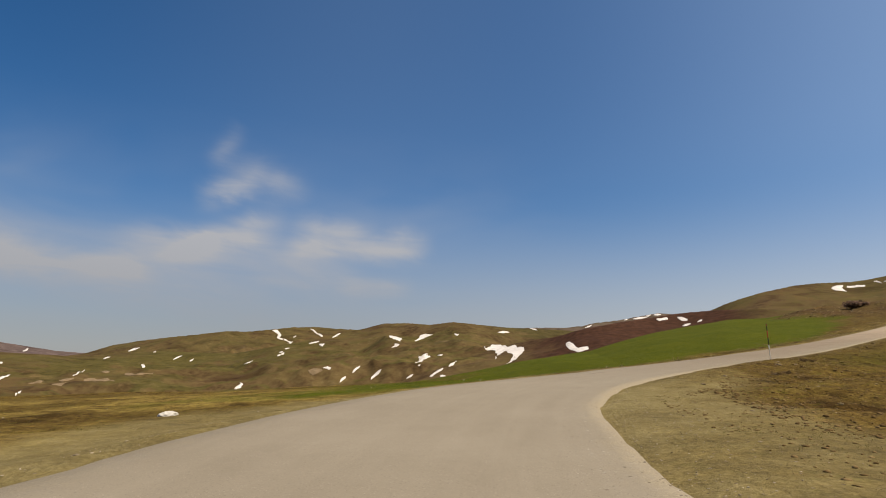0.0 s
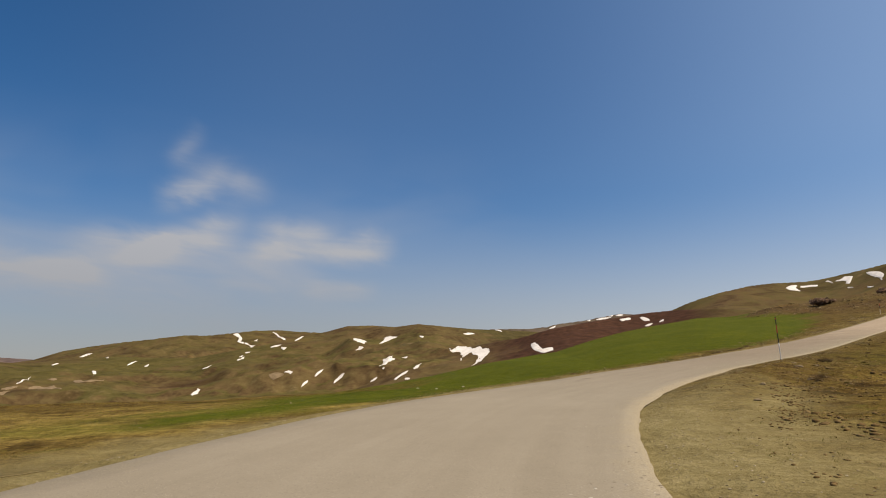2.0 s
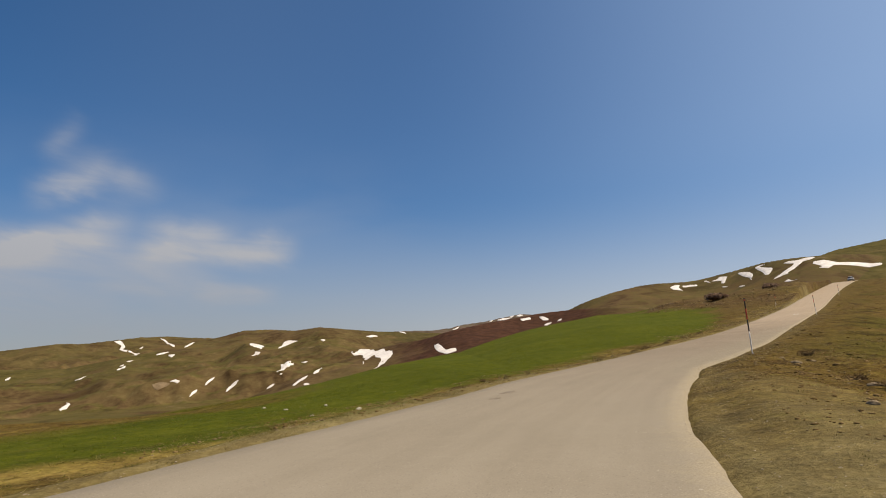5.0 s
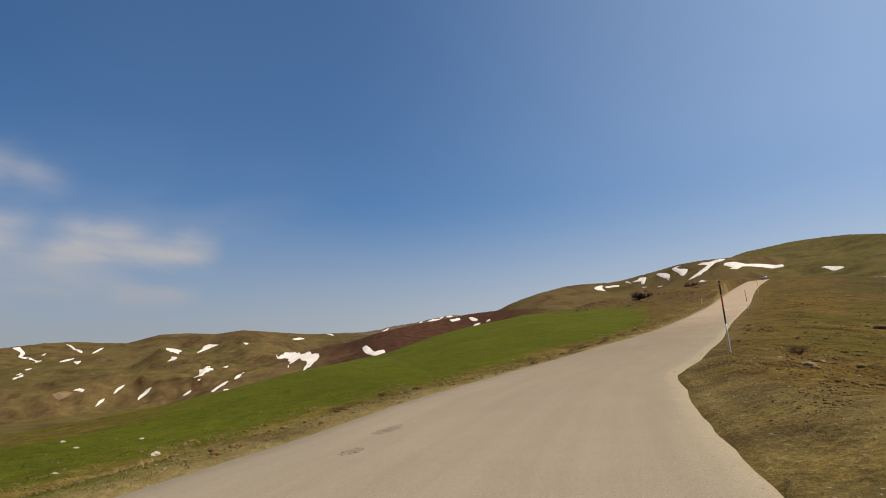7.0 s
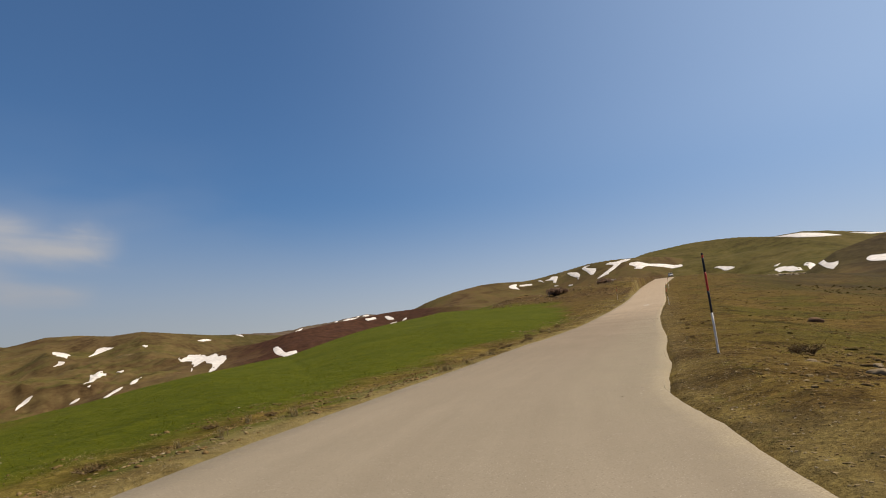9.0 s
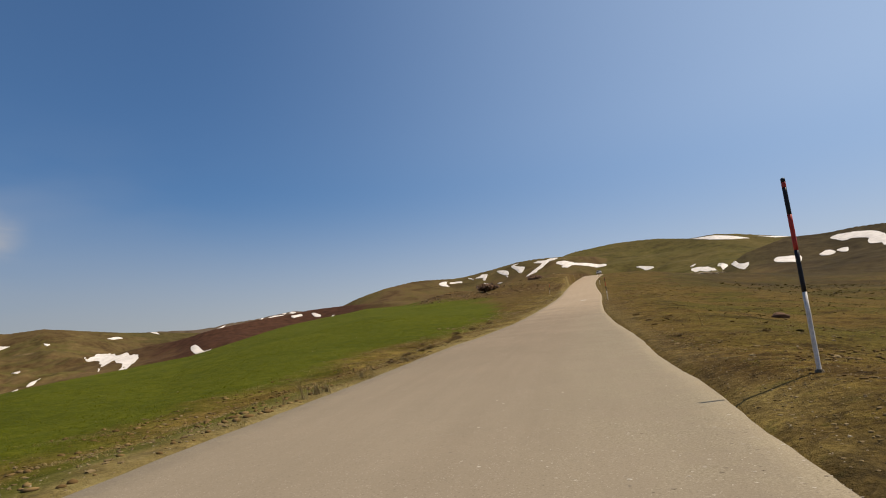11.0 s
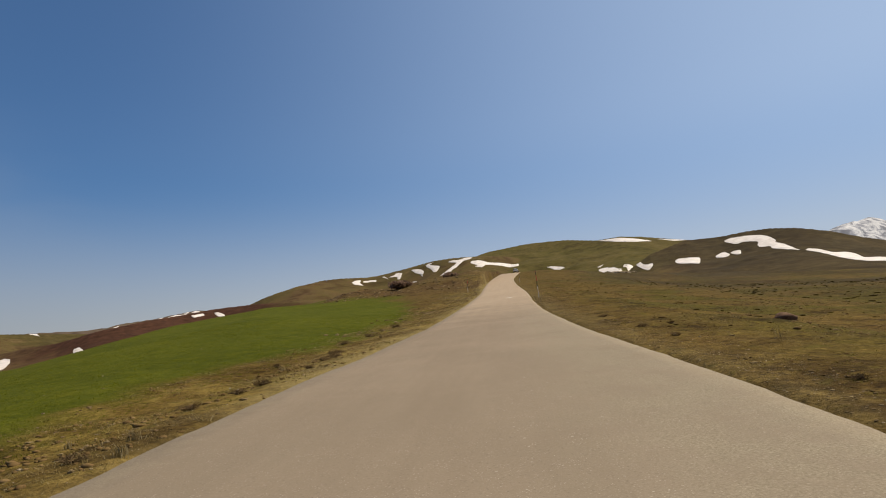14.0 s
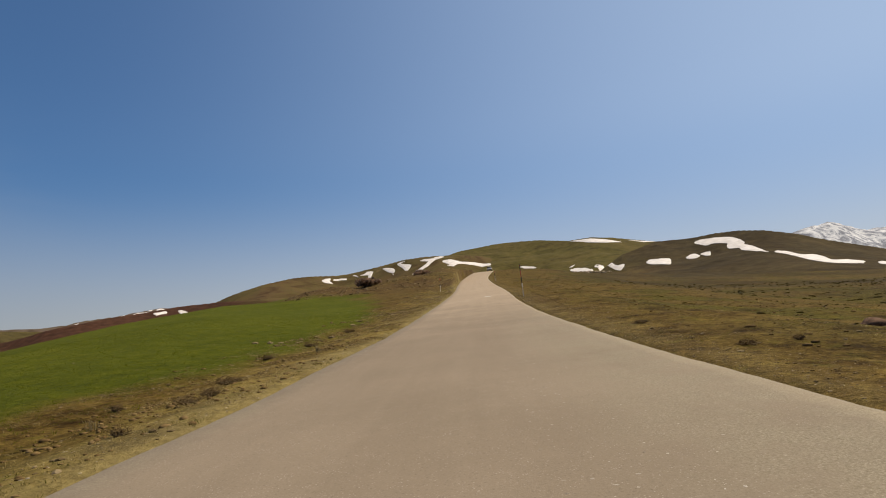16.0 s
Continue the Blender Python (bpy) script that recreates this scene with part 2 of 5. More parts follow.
def road_material():
    m, n, l, b = material("worn_asphalt", 0.9)
    b.inputs["Specular IOR Level"].default_value = 0.12
    p = where(n)
    grit, mid, wide = (noise_node(n, l, s, 8, 0.7, p).outputs[0] for s in (45.0, 1.6, 0.22))
    lane = n.new("ShaderNodeCombineXYZ")
    for k, (key, f) in enumerate((("across", 2.1), ("along", 0.035))):
        q = n.new("ShaderNodeMath")
        q.operation = "MULTIPLY"
        q.inputs[1].default_value = f
        l.new(attribute(n, key), q.inputs[0])
        l.new(q.outputs[0], lane.inputs[k])
    streak = noise_node(n, l, 1.0, 5, 0.6, lane.outputs[0]).outputs[0]
    drawn = n.new("ShaderNodeMapping")
    drawn.inputs["Scale"].default_value = (0.8, 5.5, 1)
    l.new(lane.outputs[0], drawn.inputs["Vector"])
    mid = noise_node(n, l, 1.0, 7, 0.65, drawn.outputs[0]).outputs[0]
    tone = ramp(n, [(0.28, (0.205, 0.160, 0.110)), (0.5, (0.252, 0.200, 0.142)), (0.72, (0.310, 0.250, 0.182))])
    l.new(mix(n, l, 0.45, mix(n, l, 0.22, wide, streak), grit), tone.inputs[0])
    stain = ramp(n, [(0.38, (0.94, 0.935, 0.93)), (0.58, (1.0, 1.0, 1.0))])
    l.new(mix(n, l, 0.3, mid, streak), stain.inputs[0])
    col = mix(n, l, 1.0, tone.outputs[0], stain.outputs[0], "MULTIPLY")
    # fine dust lies on the bend; the stretch beyond is swept cleaner, the climb paler
    reach = n.new("ShaderNodeMath")
    reach.operation = "MULTIPLY_ADD"
    l.new(wide, reach.inputs[0])
    reach.inputs[1].default_value = 30.0
    l.new(attribute(n, "along"), reach.inputs[2])
    span = n.new("ShaderNodeMapRange")
    span.inputs[1].default_value, span.inputs[2].default_value = 15.0, 265.0
    l.new(reach.outputs[0], span.inputs[0])
    along_tone = ramp(n, [(0.36, (0.50, 0.525, 0.54)), (0.50, (0.43, 0.42, 0.41)), (0.57, (0.46, 0.442, 0.43)), (0.66, (0.62, 0.595, 0.575)), (0.78, (0.68, 0.65, 0.625))])
    l.new(span.outputs[0], along_tone.inputs[0])
    col = mix(n, l, 1.0, mix(n, l, 1.0, col, (2.0, 2.0, 2.0), "MULTIPLY"), along_tone.outputs[0], "MULTIPLY")
    chips = n.new("ShaderNodeTexVoronoi")
    chips.inputs["Scale"].default_value = 38.0
    l.new(p, chips.inputs["Vector"])
    strewn_chips = ramp(n, [(0.46, (0.08, 0.08, 0.08)), (0.60, (0.62, 0.62, 0.62))])
    l.new(noise_node(n, l, 5.5, 5, 0.7, p).outputs[0], strewn_chips.inputs[0])
    spot = ramp(n, [(0.16, (1, 1, 1)), (0.28, (0, 0, 0))])
    l.new(chips.outputs["Distance"], spot.inputs[0])
    col = mix(n, l, mix(n, l, 1.0, spot.outputs[0], strewn_chips.outputs[0], "MULTIPLY"), col, (0.42, 0.36, 0.29))
    pits = n.new("ShaderNodeTexVoronoi")
    pits.inputs["Scale"].default_value = 21.0
    l.new(p, pits.inputs["Vector"])
    hole = ramp(n, [(0.10, (1, 1, 1)), (0.24, (0, 0, 0))])
    l.new(pits.outputs["Distance"], hole.inputs[0])
    col = mix(n, l, mix(n, l, 0.45, (0, 0, 0), hole.outputs[0]), col, (0.115, 0.090, 0.065))
    side = n.new("ShaderNodeMath")
    side.operation = "ABSOLUTE"
    l.new(attribute(n, "across"), side.inputs[0])
    fray = n.new("ShaderNodeMath")
    fray.operation = "MULTIPLY_ADD"
    l.new(noise_node(n, l, 2.6, 7, 0.7, p).outputs[0], fray.inputs[0])
    fray.inputs[1].default_value = 1.6
    l.new(side.outputs[0], fray.inputs[2])
    dust = ramp(n, [(0.0, (0, 0, 0)), (1.0, (0.85, 0.85, 0.85))])
    spread = n.new("ShaderNodeMapRange")
    spread.inputs[1].default_value, spread.inputs[2].default_value = 3.55, 4.2
    l.new(fray.outputs[0], spread.inputs[0])
    l.new(spread.outputs[0], dust.inputs[0])
    sand = ramp(n, [(0.36, (0.200, 0.158, 0.100)), (0.5, (0.275, 0.224, 0.148)), (0.64, (0.365, 0.305, 0.212))])
    l.new(grit, sand.inputs[0])
    col = mix(n, l, dust.outputs[0], col, sand.outputs[0])
    cover = ramp(n, [(0.40, (0.15, 0.15, 0.15)), (0.58, (0.66, 0.66, 0.66))])
    l.new(noise_node(n, l, 1.1, 8, 0.72, p).outputs[0], cover.inputs[0])
    cast = ramp(n, [(0.36, (0.150, 0.122, 0.078)), (0.48, (0.232, 0.195, 0.132)), (0.58, (0.290, 0.245, 0.170)), (0.68, (0.370, 0.318, 0.232))])
    l.new(noise_node(n, l, 44.0, 3, 0.8, p).outputs[0], cast.inputs[0])
    col = mix(n, l, mix(n, l, attribute(n, "loose"), (0, 0, 0), cover.outputs[0]), col, cast.outputs[0])
    l.new(col, b.inputs["Base Color"])
    bump(n, l, b, [(grit, 0.35, 0.012), (mid, 0.12, 0.03)])
    return m


GROUND, ASPHALT = ground_material(), road_material()

# ---- lie of the land ----
HUB = (12.0, 30.0)          # middle of the drive, from which bearings and ranges are taken
ROAD_HALF = 3.4
# asphalt to the left and right of the line, by distance along it
LEFT_EDGE = [(60, 3.2), (66, 3.25), (68, 3.48), (72, 3.6), (77, 3.65), (80, 3.62), (84, 3.45), (88, 3.3), (92, 3.0), (96, 2.85), (101, 3.1), (105, 3.0), (110, 3.16), (114, 3.14), (117, 3.1), (122, 3.36),
             (127, 3.43), (131, 3.2), (136, 3.12), (142, 2.98), (157, 3.25), (180, 3.4), (200, 3.3)]
RIGHT_EDGE = [(60, 2.9), (68, 3.05), (76, 3.1), (82, 3.42), (86, 3.42), (90, 3.34), (100, 3.34), (103, 3.47), (107, 3.3), (110, 3.45), (113, 3.72), (116, 3.83), (126, 3.87), (130, 3.76), (136, 3.6),
              (143, 3.3), (150, 3.0), (165, 2.8), (200, 2.8), (260, 3.2)]
ROAD = [(-1.2, -60.0, -1.5), (-1.0, -12.0, -1.2), (-0.8, 0.0, -1.13), (-0.8, 5.3, -1.04), (-0.3, 9.3, -0.98), (0.8, 15.0, -0.87),
        (3.3, 22.8, -0.70), (5.7, 27.2, -0.57), (9.0, 32.3, -0.37), (12.3, 36.7, -0.16), (15.8, 41.0, 0.09), (20.0, 45.2, 0.41),
        (24.2, 49.3, 0.76), (31.0, 55.2, 1.39), (38.4, 61.6, 2.15), (55.0, 75.2, 4.14), (78.5, 94.6, 7.45), (111.3, 123.2, 12.5),
        (140.0, 147.5, 17.2), (156.8, 160.1, 20.3), (173.6, 172.1, 23.3), (182.9, 179.2, 24.2), (207.0, 197.5, 24.0), (252.0, 233.5, 19.5)]


def spline(points, step):
    """Points every step metres along a smooth curve through the given ones."""
    p = np.array(points, float)
    p = np.vstack([2 * p[0] - p[1], p, 2 * p[-1] - p[-2]])
    out = []
    for a, b, c, d in zip(p[:-3], p[1:-2], p[2:-1], p[3:]):
        ta, tb, tc = (max(np.linalg.norm(v[:2]), 1e-6) ** 0.5 for v in (b - a, c - b, d - c))
        m1 = (c - b) + tb * ((b - a) / ta - (c - a) / (ta + tb))
        m2 = (c - b) + tb * ((d - c) / tc - (d - b) / (tb + tc))
        u = np.linspace(0, 1, max(2, int(np.linalg.norm(c - b) / step)), endpoint=False)[:, None]
        out.append((2 * u**3 - 3 * u**2 + 1) * b + (u**3 - 2 * u**2 + u) * m1 + (3 * u**2 - 2 * u**3) * c + (u**3 - u**2) * m2)
    return np.vstack(out + [p[-2:-1]])


LINE = spline(ROAD, 0.25)
_t = np.gradient(LINE[:, :2], axis=0)
LINE_T = _t / np.linalg.norm(_t, axis=1)[:, None]
LINE_S = np.concatenate([[0], np.cumsum(np.linalg.norm(np.diff(LINE[:, :2], axis=0), axis=1))])


def by_road(x, y):
    """Along the road, across it (right positive), and the road's height there."""
    s, d, z = np.empty_like(x), np.empty_like(x), np.empty_like(x)
    for k in range(0, len(x), 20000):
        px, py = x[k:k + 20000], y[k:k + 20000]
        i = ((px[:, None] - LINE[None, ::4, 0]) ** 2 + (py[:, None] - LINE[None, ::4, 1]) ** 2).argmin(1) * 4
        ex, ey = px - LINE[i, 0], py - LINE[i, 1]
        along = ex * LINE_T[i, 0] + ey * LINE_T[i, 1]
        s[k:k + 20000] = LINE_S[i] + along
        side = ex * LINE_T[i, 1] - ey * LINE_T[i, 0]
        d[k:k + 20000] = np.where(np.abs(along) > 2, np.sign(side) * np.hypot(ex, ey), side)
        z[k:k + 20000] = np.interp(LINE_S[i] + along, LINE_S, LINE[:, 2])
    return s, d, z


def smooth(a, b, v):
    u = np.clip((v - a) / (b - a), 0, 1)
    return u * u * (3 - 2 * u)


def hash2(i, j, seed):
    h = np.sin(i * 127.1 + j * 311.7 + seed * 74.7) * 43758.5453
    return h - np.floor(h)


def vnoise(x, y, seed=0):
    i, j = np.floor(x), np.floor(y)
    u, v = x - i, y - j
    u, v = u * u * u * (u * (u * 6 - 15) + 10), v * v * v * (v * (v * 6 - 15) + 10)
    a, b = hash2(i, j, seed), hash2(i + 1, j, seed)
    c, d = hash2(i, j + 1, seed), hash2(i + 1, j + 1, seed)
    return (a + (b - a) * u) * (1 - v) + (c + (d - c) * u) * v - 0.5


def fbm(x, y, size, octaves=5, seed=0):
    total, amp = 0, 1.0
    for k in range(octaves):
        total = total + amp * vnoise(x / size * 2**k + 13 * k, y / size * 2**k - 7 * k, seed + k)
        amp *= 0.5
    return total


def table(pairs, v):
    p = np.array(pairs)
    return np.interp(v, p[:, 0], p[:, 1])


# rim of the near ground: bearing from the hub and range, bearing and height
RIM_RANGE = [(-180, 90), (-40, 95), (-20, 99), (-11.5, 88), (-5, 110), (4, 135), (12, 273), (20, 311), (27, 310), (38, 267), (44, 230), (50, 215),
             (56, 230), (65, 300), (90, 330), (130, 200), (180, 90)]
RIM_HEIGHT = [(-180, -3), (-40, -4.5), (-20, -5.4), (-11.5, -2.9), (-5, -2.5), (4, 0.2), (12, -3.5), (20, 6.9), (27, 14), (38, 10.9), (44, 18),
              (50, 22.6), (56, 21.5), (59, 23), (63.5, 23.4), (68, 22), (72, 19.8), (76, 17.6), (78, 16.3), (90, 14), (130, 8), (180, -3)]
VALLEY = [(-180, -14), (-30, -32), (10, -30), (22, -6), (30, 5), (45, 12), (60, 19), (68, 17), (75, 14), (100, 11), (180, -14)]

# ridges: range of the crest, range of the foot, height of the foot, (bearing, height) along the crest
RIDGES = [
    (780, 330, -25, [(-6, -20), (-1.1, 8), (2.9, 23.9), (5.8, 31), (8.1, 37), (10.3, 40.6), (11.4, 44.3), (12.6, 49.5), (14.2, 53.8), (16.9, 60), (19.6, 64.4), (22.2, 69.3), (25.4, 72), (29, 72), (36, 60)]),
    (1000, 380, 2, [(18, 40), (22.1, 69.8), (23.8, 82.6), (25.3, 93.6), (26.2, 100.4), (27.3, 106.9), (29, 115.5), (31.8, 124.2), (33.4, 125.6), (36.1, 124.2),
                    (37.2, 126.2), (39.8, 133.8), (42.4, 142.8), (44.3, 145), (47.1, 144.5), (50, 138), (53, 120)]),
    (1100, 280, 4, [(40, 110), (43, 136), (46.2, 153.6), (47.2, 161), (48.1, 165), (49.5, 167.6), (51.7, 172), (53.7, 172), (55.7, 170.4), (58.4, 162.5), (60.5, 164), (62.3, 159), (66.2, 142),
                    (70, 128), (74, 110), (77, 88), (80, 60), (84, 45), (120, 40)]),
    (600, 290, 12, [(58, 30), (60, 52), (62.5, 68), (65.7, 76.8), (68.5, 75.6), (70.6, 77), (72.3, 76.6), (74.2, 73.4), (76.2, 67.0), (78.4, 57.4), (82.1, 44),
                    (90, 38), (120, 30)]),
    (1200, 420, -30, [(-22, 20), (-13.1, 56.7), (-10.9, 68.8), (-8.7, 77.5), (-6.5, 89.9), (-4.2, 91.5), (-1.9, 88.2), (0.4, 94.3), (3.2, 88.3),
                      (6, 82.2), (8.8, 79.4), (14, 72), (22, 50)]),
    (1250, 500, -30, [(-60, 20), (-40, 26), (-33, 18), (-27, 30), (-20, 26), (-14, 40), (-8, 30)]),
    (2000, 1150, -20, [(-46, -10), (-36, 15), (-32.1, 38), (-30.1, 63.4), (-28, 78.6), (-25.8, 90.9), (-23.5, 101.7), (-21.1, 114.5), (-19.1, 114.3), (-17, 123.2),
                       (-14.9, 132.2), (-12.8, 133.6), (-10.6, 129), (-8.4, 126), (-5, 106), (5, 90)]),
    (2200, 1300, 20, [(-2, 90), (6.2, 146.8), (9, 148.2), (11.7, 147.2), (13.4, 152.7), (14.4, 162.5), (17.1, 173.1), (18.6, 184), (20.4, 193), (22.1, 188), (26, 168), (40, 150)]),
    (3300, 2200, 0, [(-110, 160), (-60, 150), (-45, 130), (-37.6, 109.3), (-35.8, 91.6), (-33.9, 72.9), (-31.9, 64), (-25, 60), (0, 80)]),
    (4200, 3000, 40, [(60, 160), (72, 260), (76, 400), (77.9, 480), (78.6, 493), (79.4, 497), (80.6, 509), (81.7, 466), (82.7, 428), (84.1, 429), (86, 440), (92, 400), (120, 280)]),
]


def near_height(x, y):
    s, d, zr = by_road(x, y)
    ex, ey = x - HUB[0], y - HUB[1]
    r, b = np.hypot(ex, ey), np.degrees(np.arctan2(ex, ey))
    rim, top = table(RIM_RANGE, b), table(RIM_HEIGHT, b)
    off = np.maximum(np.abs(d) - 4.0, 0)
    left = np.maximum(rim - r, 0.01)
    u = off / (off + left)
    # on the right a shallow hollow runs up to the foot of the hills
    hollow = 0.2 + (top - 0.2) * np.clip(r / rim, 0, 1) ** 1.7
    w = smooth(0, 40, off)
    z = np.where(d > 0, zr * (1 - w) + hollow * w, zr * (1 - u) + top * u)
    z -= np.where(d < 0, 0.36 * smooth(3.6, 6.6, -d), 0.04 * np.clip(d - 5.5, 0, 12) * (1 - w)) * (1 - smooth(150, 190, r))
    z += np.where(d > 0, 0.23 * smooth(3.6, 4.8, d) * smooth(7.4, 5.0, d) * smooth(122, 109, s), 0) * smooth(80, 95, s)
    # the inner bank of the bend is broken ground
    z += (0.34 * fbm(x, y, 2.6, 3, 61) + 0.10 * fbm(x, y, 0.8, 2, 62)) * smooth(6.2, 8.5, d) * smooth(120, 106, s) * smooth(26, 14, d)
    z -= 0.80 * smooth(7, 15, d) * smooth(75, 40, d) * smooth(92, 112, s) * smooth(215, 170, s)
    edge = np.where(d < 0, table(LEFT_EDGE, s), table(RIGHT_EDGE, s))
    z -= 0.035 + 0.22 * smooth(edge + 0.25, edge - 0.35, np.abs(d))
    # rough bank behind the field
    knoll = smooth(118, 172, r) * smooth(30, 36, b) * smooth(50, 44.5, b) * (d < -4)
    step = fbm(x, y, 13, 4, 41)
    z += knoll * (2.5 + 0.9 * np.floor(step * 4 + 0.5) / 4 + 0.5 * step + 0.5 * fbm(x, y, 3.5, 3, 42))
    # past the rim the ground rolls over towards the valley
    past = np.maximum(r - rim, 0)
    floor = table(VALLEY, b)
    z = np.where(r > rim, np.maximum(top - 0.16 * past * past / (past + 25), floor), z)
    rough = smooth(ROAD_HALF + 0.2, ROAD_HALF + 2.5, np.abs(d))
    z += rough * (0.11 * fbm(x, y, 3.5, 4, 3) + 0.07 * fbm(x, y, 0.9, 2, 4) * smooth(90, 50, r) + 0.35 * fbm(x, y, 22, 3, 9) * smooth(6, 25, np.abs(d)))
    return z, s, d, r, b


def height(x, y, full=False):
    x, y = np.atleast_1d(np.asarray(x, float)), np.atleast_1d(np.asarray(y, float))
    z, s, d, r, b = near_height(x, y)
    which = np.zeros(len(x), int)
    fold = fbm(x, y, 260, 5, 21)
    gully = np.abs(fbm(x, y, 150, 4, 33))
    ravine, rill = np.abs(fbm(x, y, 90, 4, 35)), fbm(x, y, 22, 3, 36)
    ravine2, ravine3 = fbm(x, y, 210, 5, 37), np.abs(fbm(x, y, 45, 3, 38)) * 3
    for k, (crest, foot, low, line) in enumerate(RIDGES):
        h = table(line, b)
        lo, hi = line[0][0], line[-1][0]
        h = h - 12 * np.maximum(lo - b, 0) - 12 * np.maximum(b - hi, 0)
        sway = 1 + 0.06 * np.sin(b * 0.35 + k)
        c, h = crest * sway, 1 + (h - 1) * sway
        low = np.minimum(low, h - 5)
        q = np.clip((r - foot) / (c - foot), 0, 1)
        rise = q ** 1.15 * (1 - 0.15 * np.sin(np.pi * q))
        mid = np.sin(np.pi * q) ** 1.6
        calm = 0.30 if k in (1, 2, 3) else 1.0
        zk = low + (h - low) * rise + mid * calm * (h - low).clip(0, 200) * (0.14 * fold - 0.42 * (gully - 0.12)) * (r > foot)
        if k in (0, 4, 5, 6):
            zk = zk - mid ** 0.5 * (0 if k == 0 else 1) * (11.0 * (ravine - 0.16) + 3.0 * rill)
        if k in (4, 5):
            # a scarp with spurs and hollows drops to the valley floor
            face = smooth(-60, 60, r - 620 - 190 * ravine2)
            zk = zk - (1 - face) * (zk - low).clip(0, 60) * 0.85 - 5.0 * np.sin(np.pi * face) * (ravine3 - 0.1)
        if k == len(RIDGES) - 1:
            zk = zk + 60 * np.abs(fbm(x, y, 420, 5, 91)) * smooth(0.1, 0.6, q) * smooth(1.0, 0.9, q)
        zk = np.where(r > c, h - 0.10 * np.maximum(r - c * 1.035, 0), zk)
        zk = np.where(r < foot, -200, zk)
        up = zk > z
        which = np.where(up, k + 1, which)
        z = np.where(up, zk, z)
    if full:
        return z, s, d, r, b, which
    return z

# ---- ground: one sheet out to the horizon ----
def sheet(name, verts, faces, mat, values=()):
    me = bpy.data.meshes.new(name)
    me.from_pydata(verts, [], faces)
    me.materials.append(mat)
    me.polygons.foreach_set("use_smooth", np.ones(len(me.polygons), bool))
    for key, v in values:
        a = me.attributes.new(key, "FLOAT", "POINT")
        a.data.foreach_set("value", np.asarray(v, np.float32))
    me.update()
    return new(name, me)


GRID = {}


def lie(x, y):
    """Height of the ground sheet itself at places on the plan."""
    x, y = np.atleast_1d(np.asarray(x, float)), np.atleast_1d(np.asarray(y, float))
    ex, ey = x - HUB[0], y - HUB[1]
    r, b = np.hypot(ex, ey), np.degrees(np.arctan2(ex, ey))
    bear, rng, z = GRID["bear"], GRID["rng"], GRID["z"]
    i = (np.searchsorted(rng, r) - 1).clip(0, len(rng) - 2)
    j = (np.searchsorted(bear, b) - 1).clip(0, len(bear) - 2)
    u = ((r - rng[i]) / (rng[i + 1] - rng[i])).clip(0, 1)
    v = ((b - bear[j]) / (bear[j + 1] - bear[j])).clip(0, 1)
    return (z[i, j] * (1 - u) + z[i + 1, j] * u) * (1 - v) + (z[i, j + 1] * (1 - u) + z[i + 1, j + 1] * u) * v


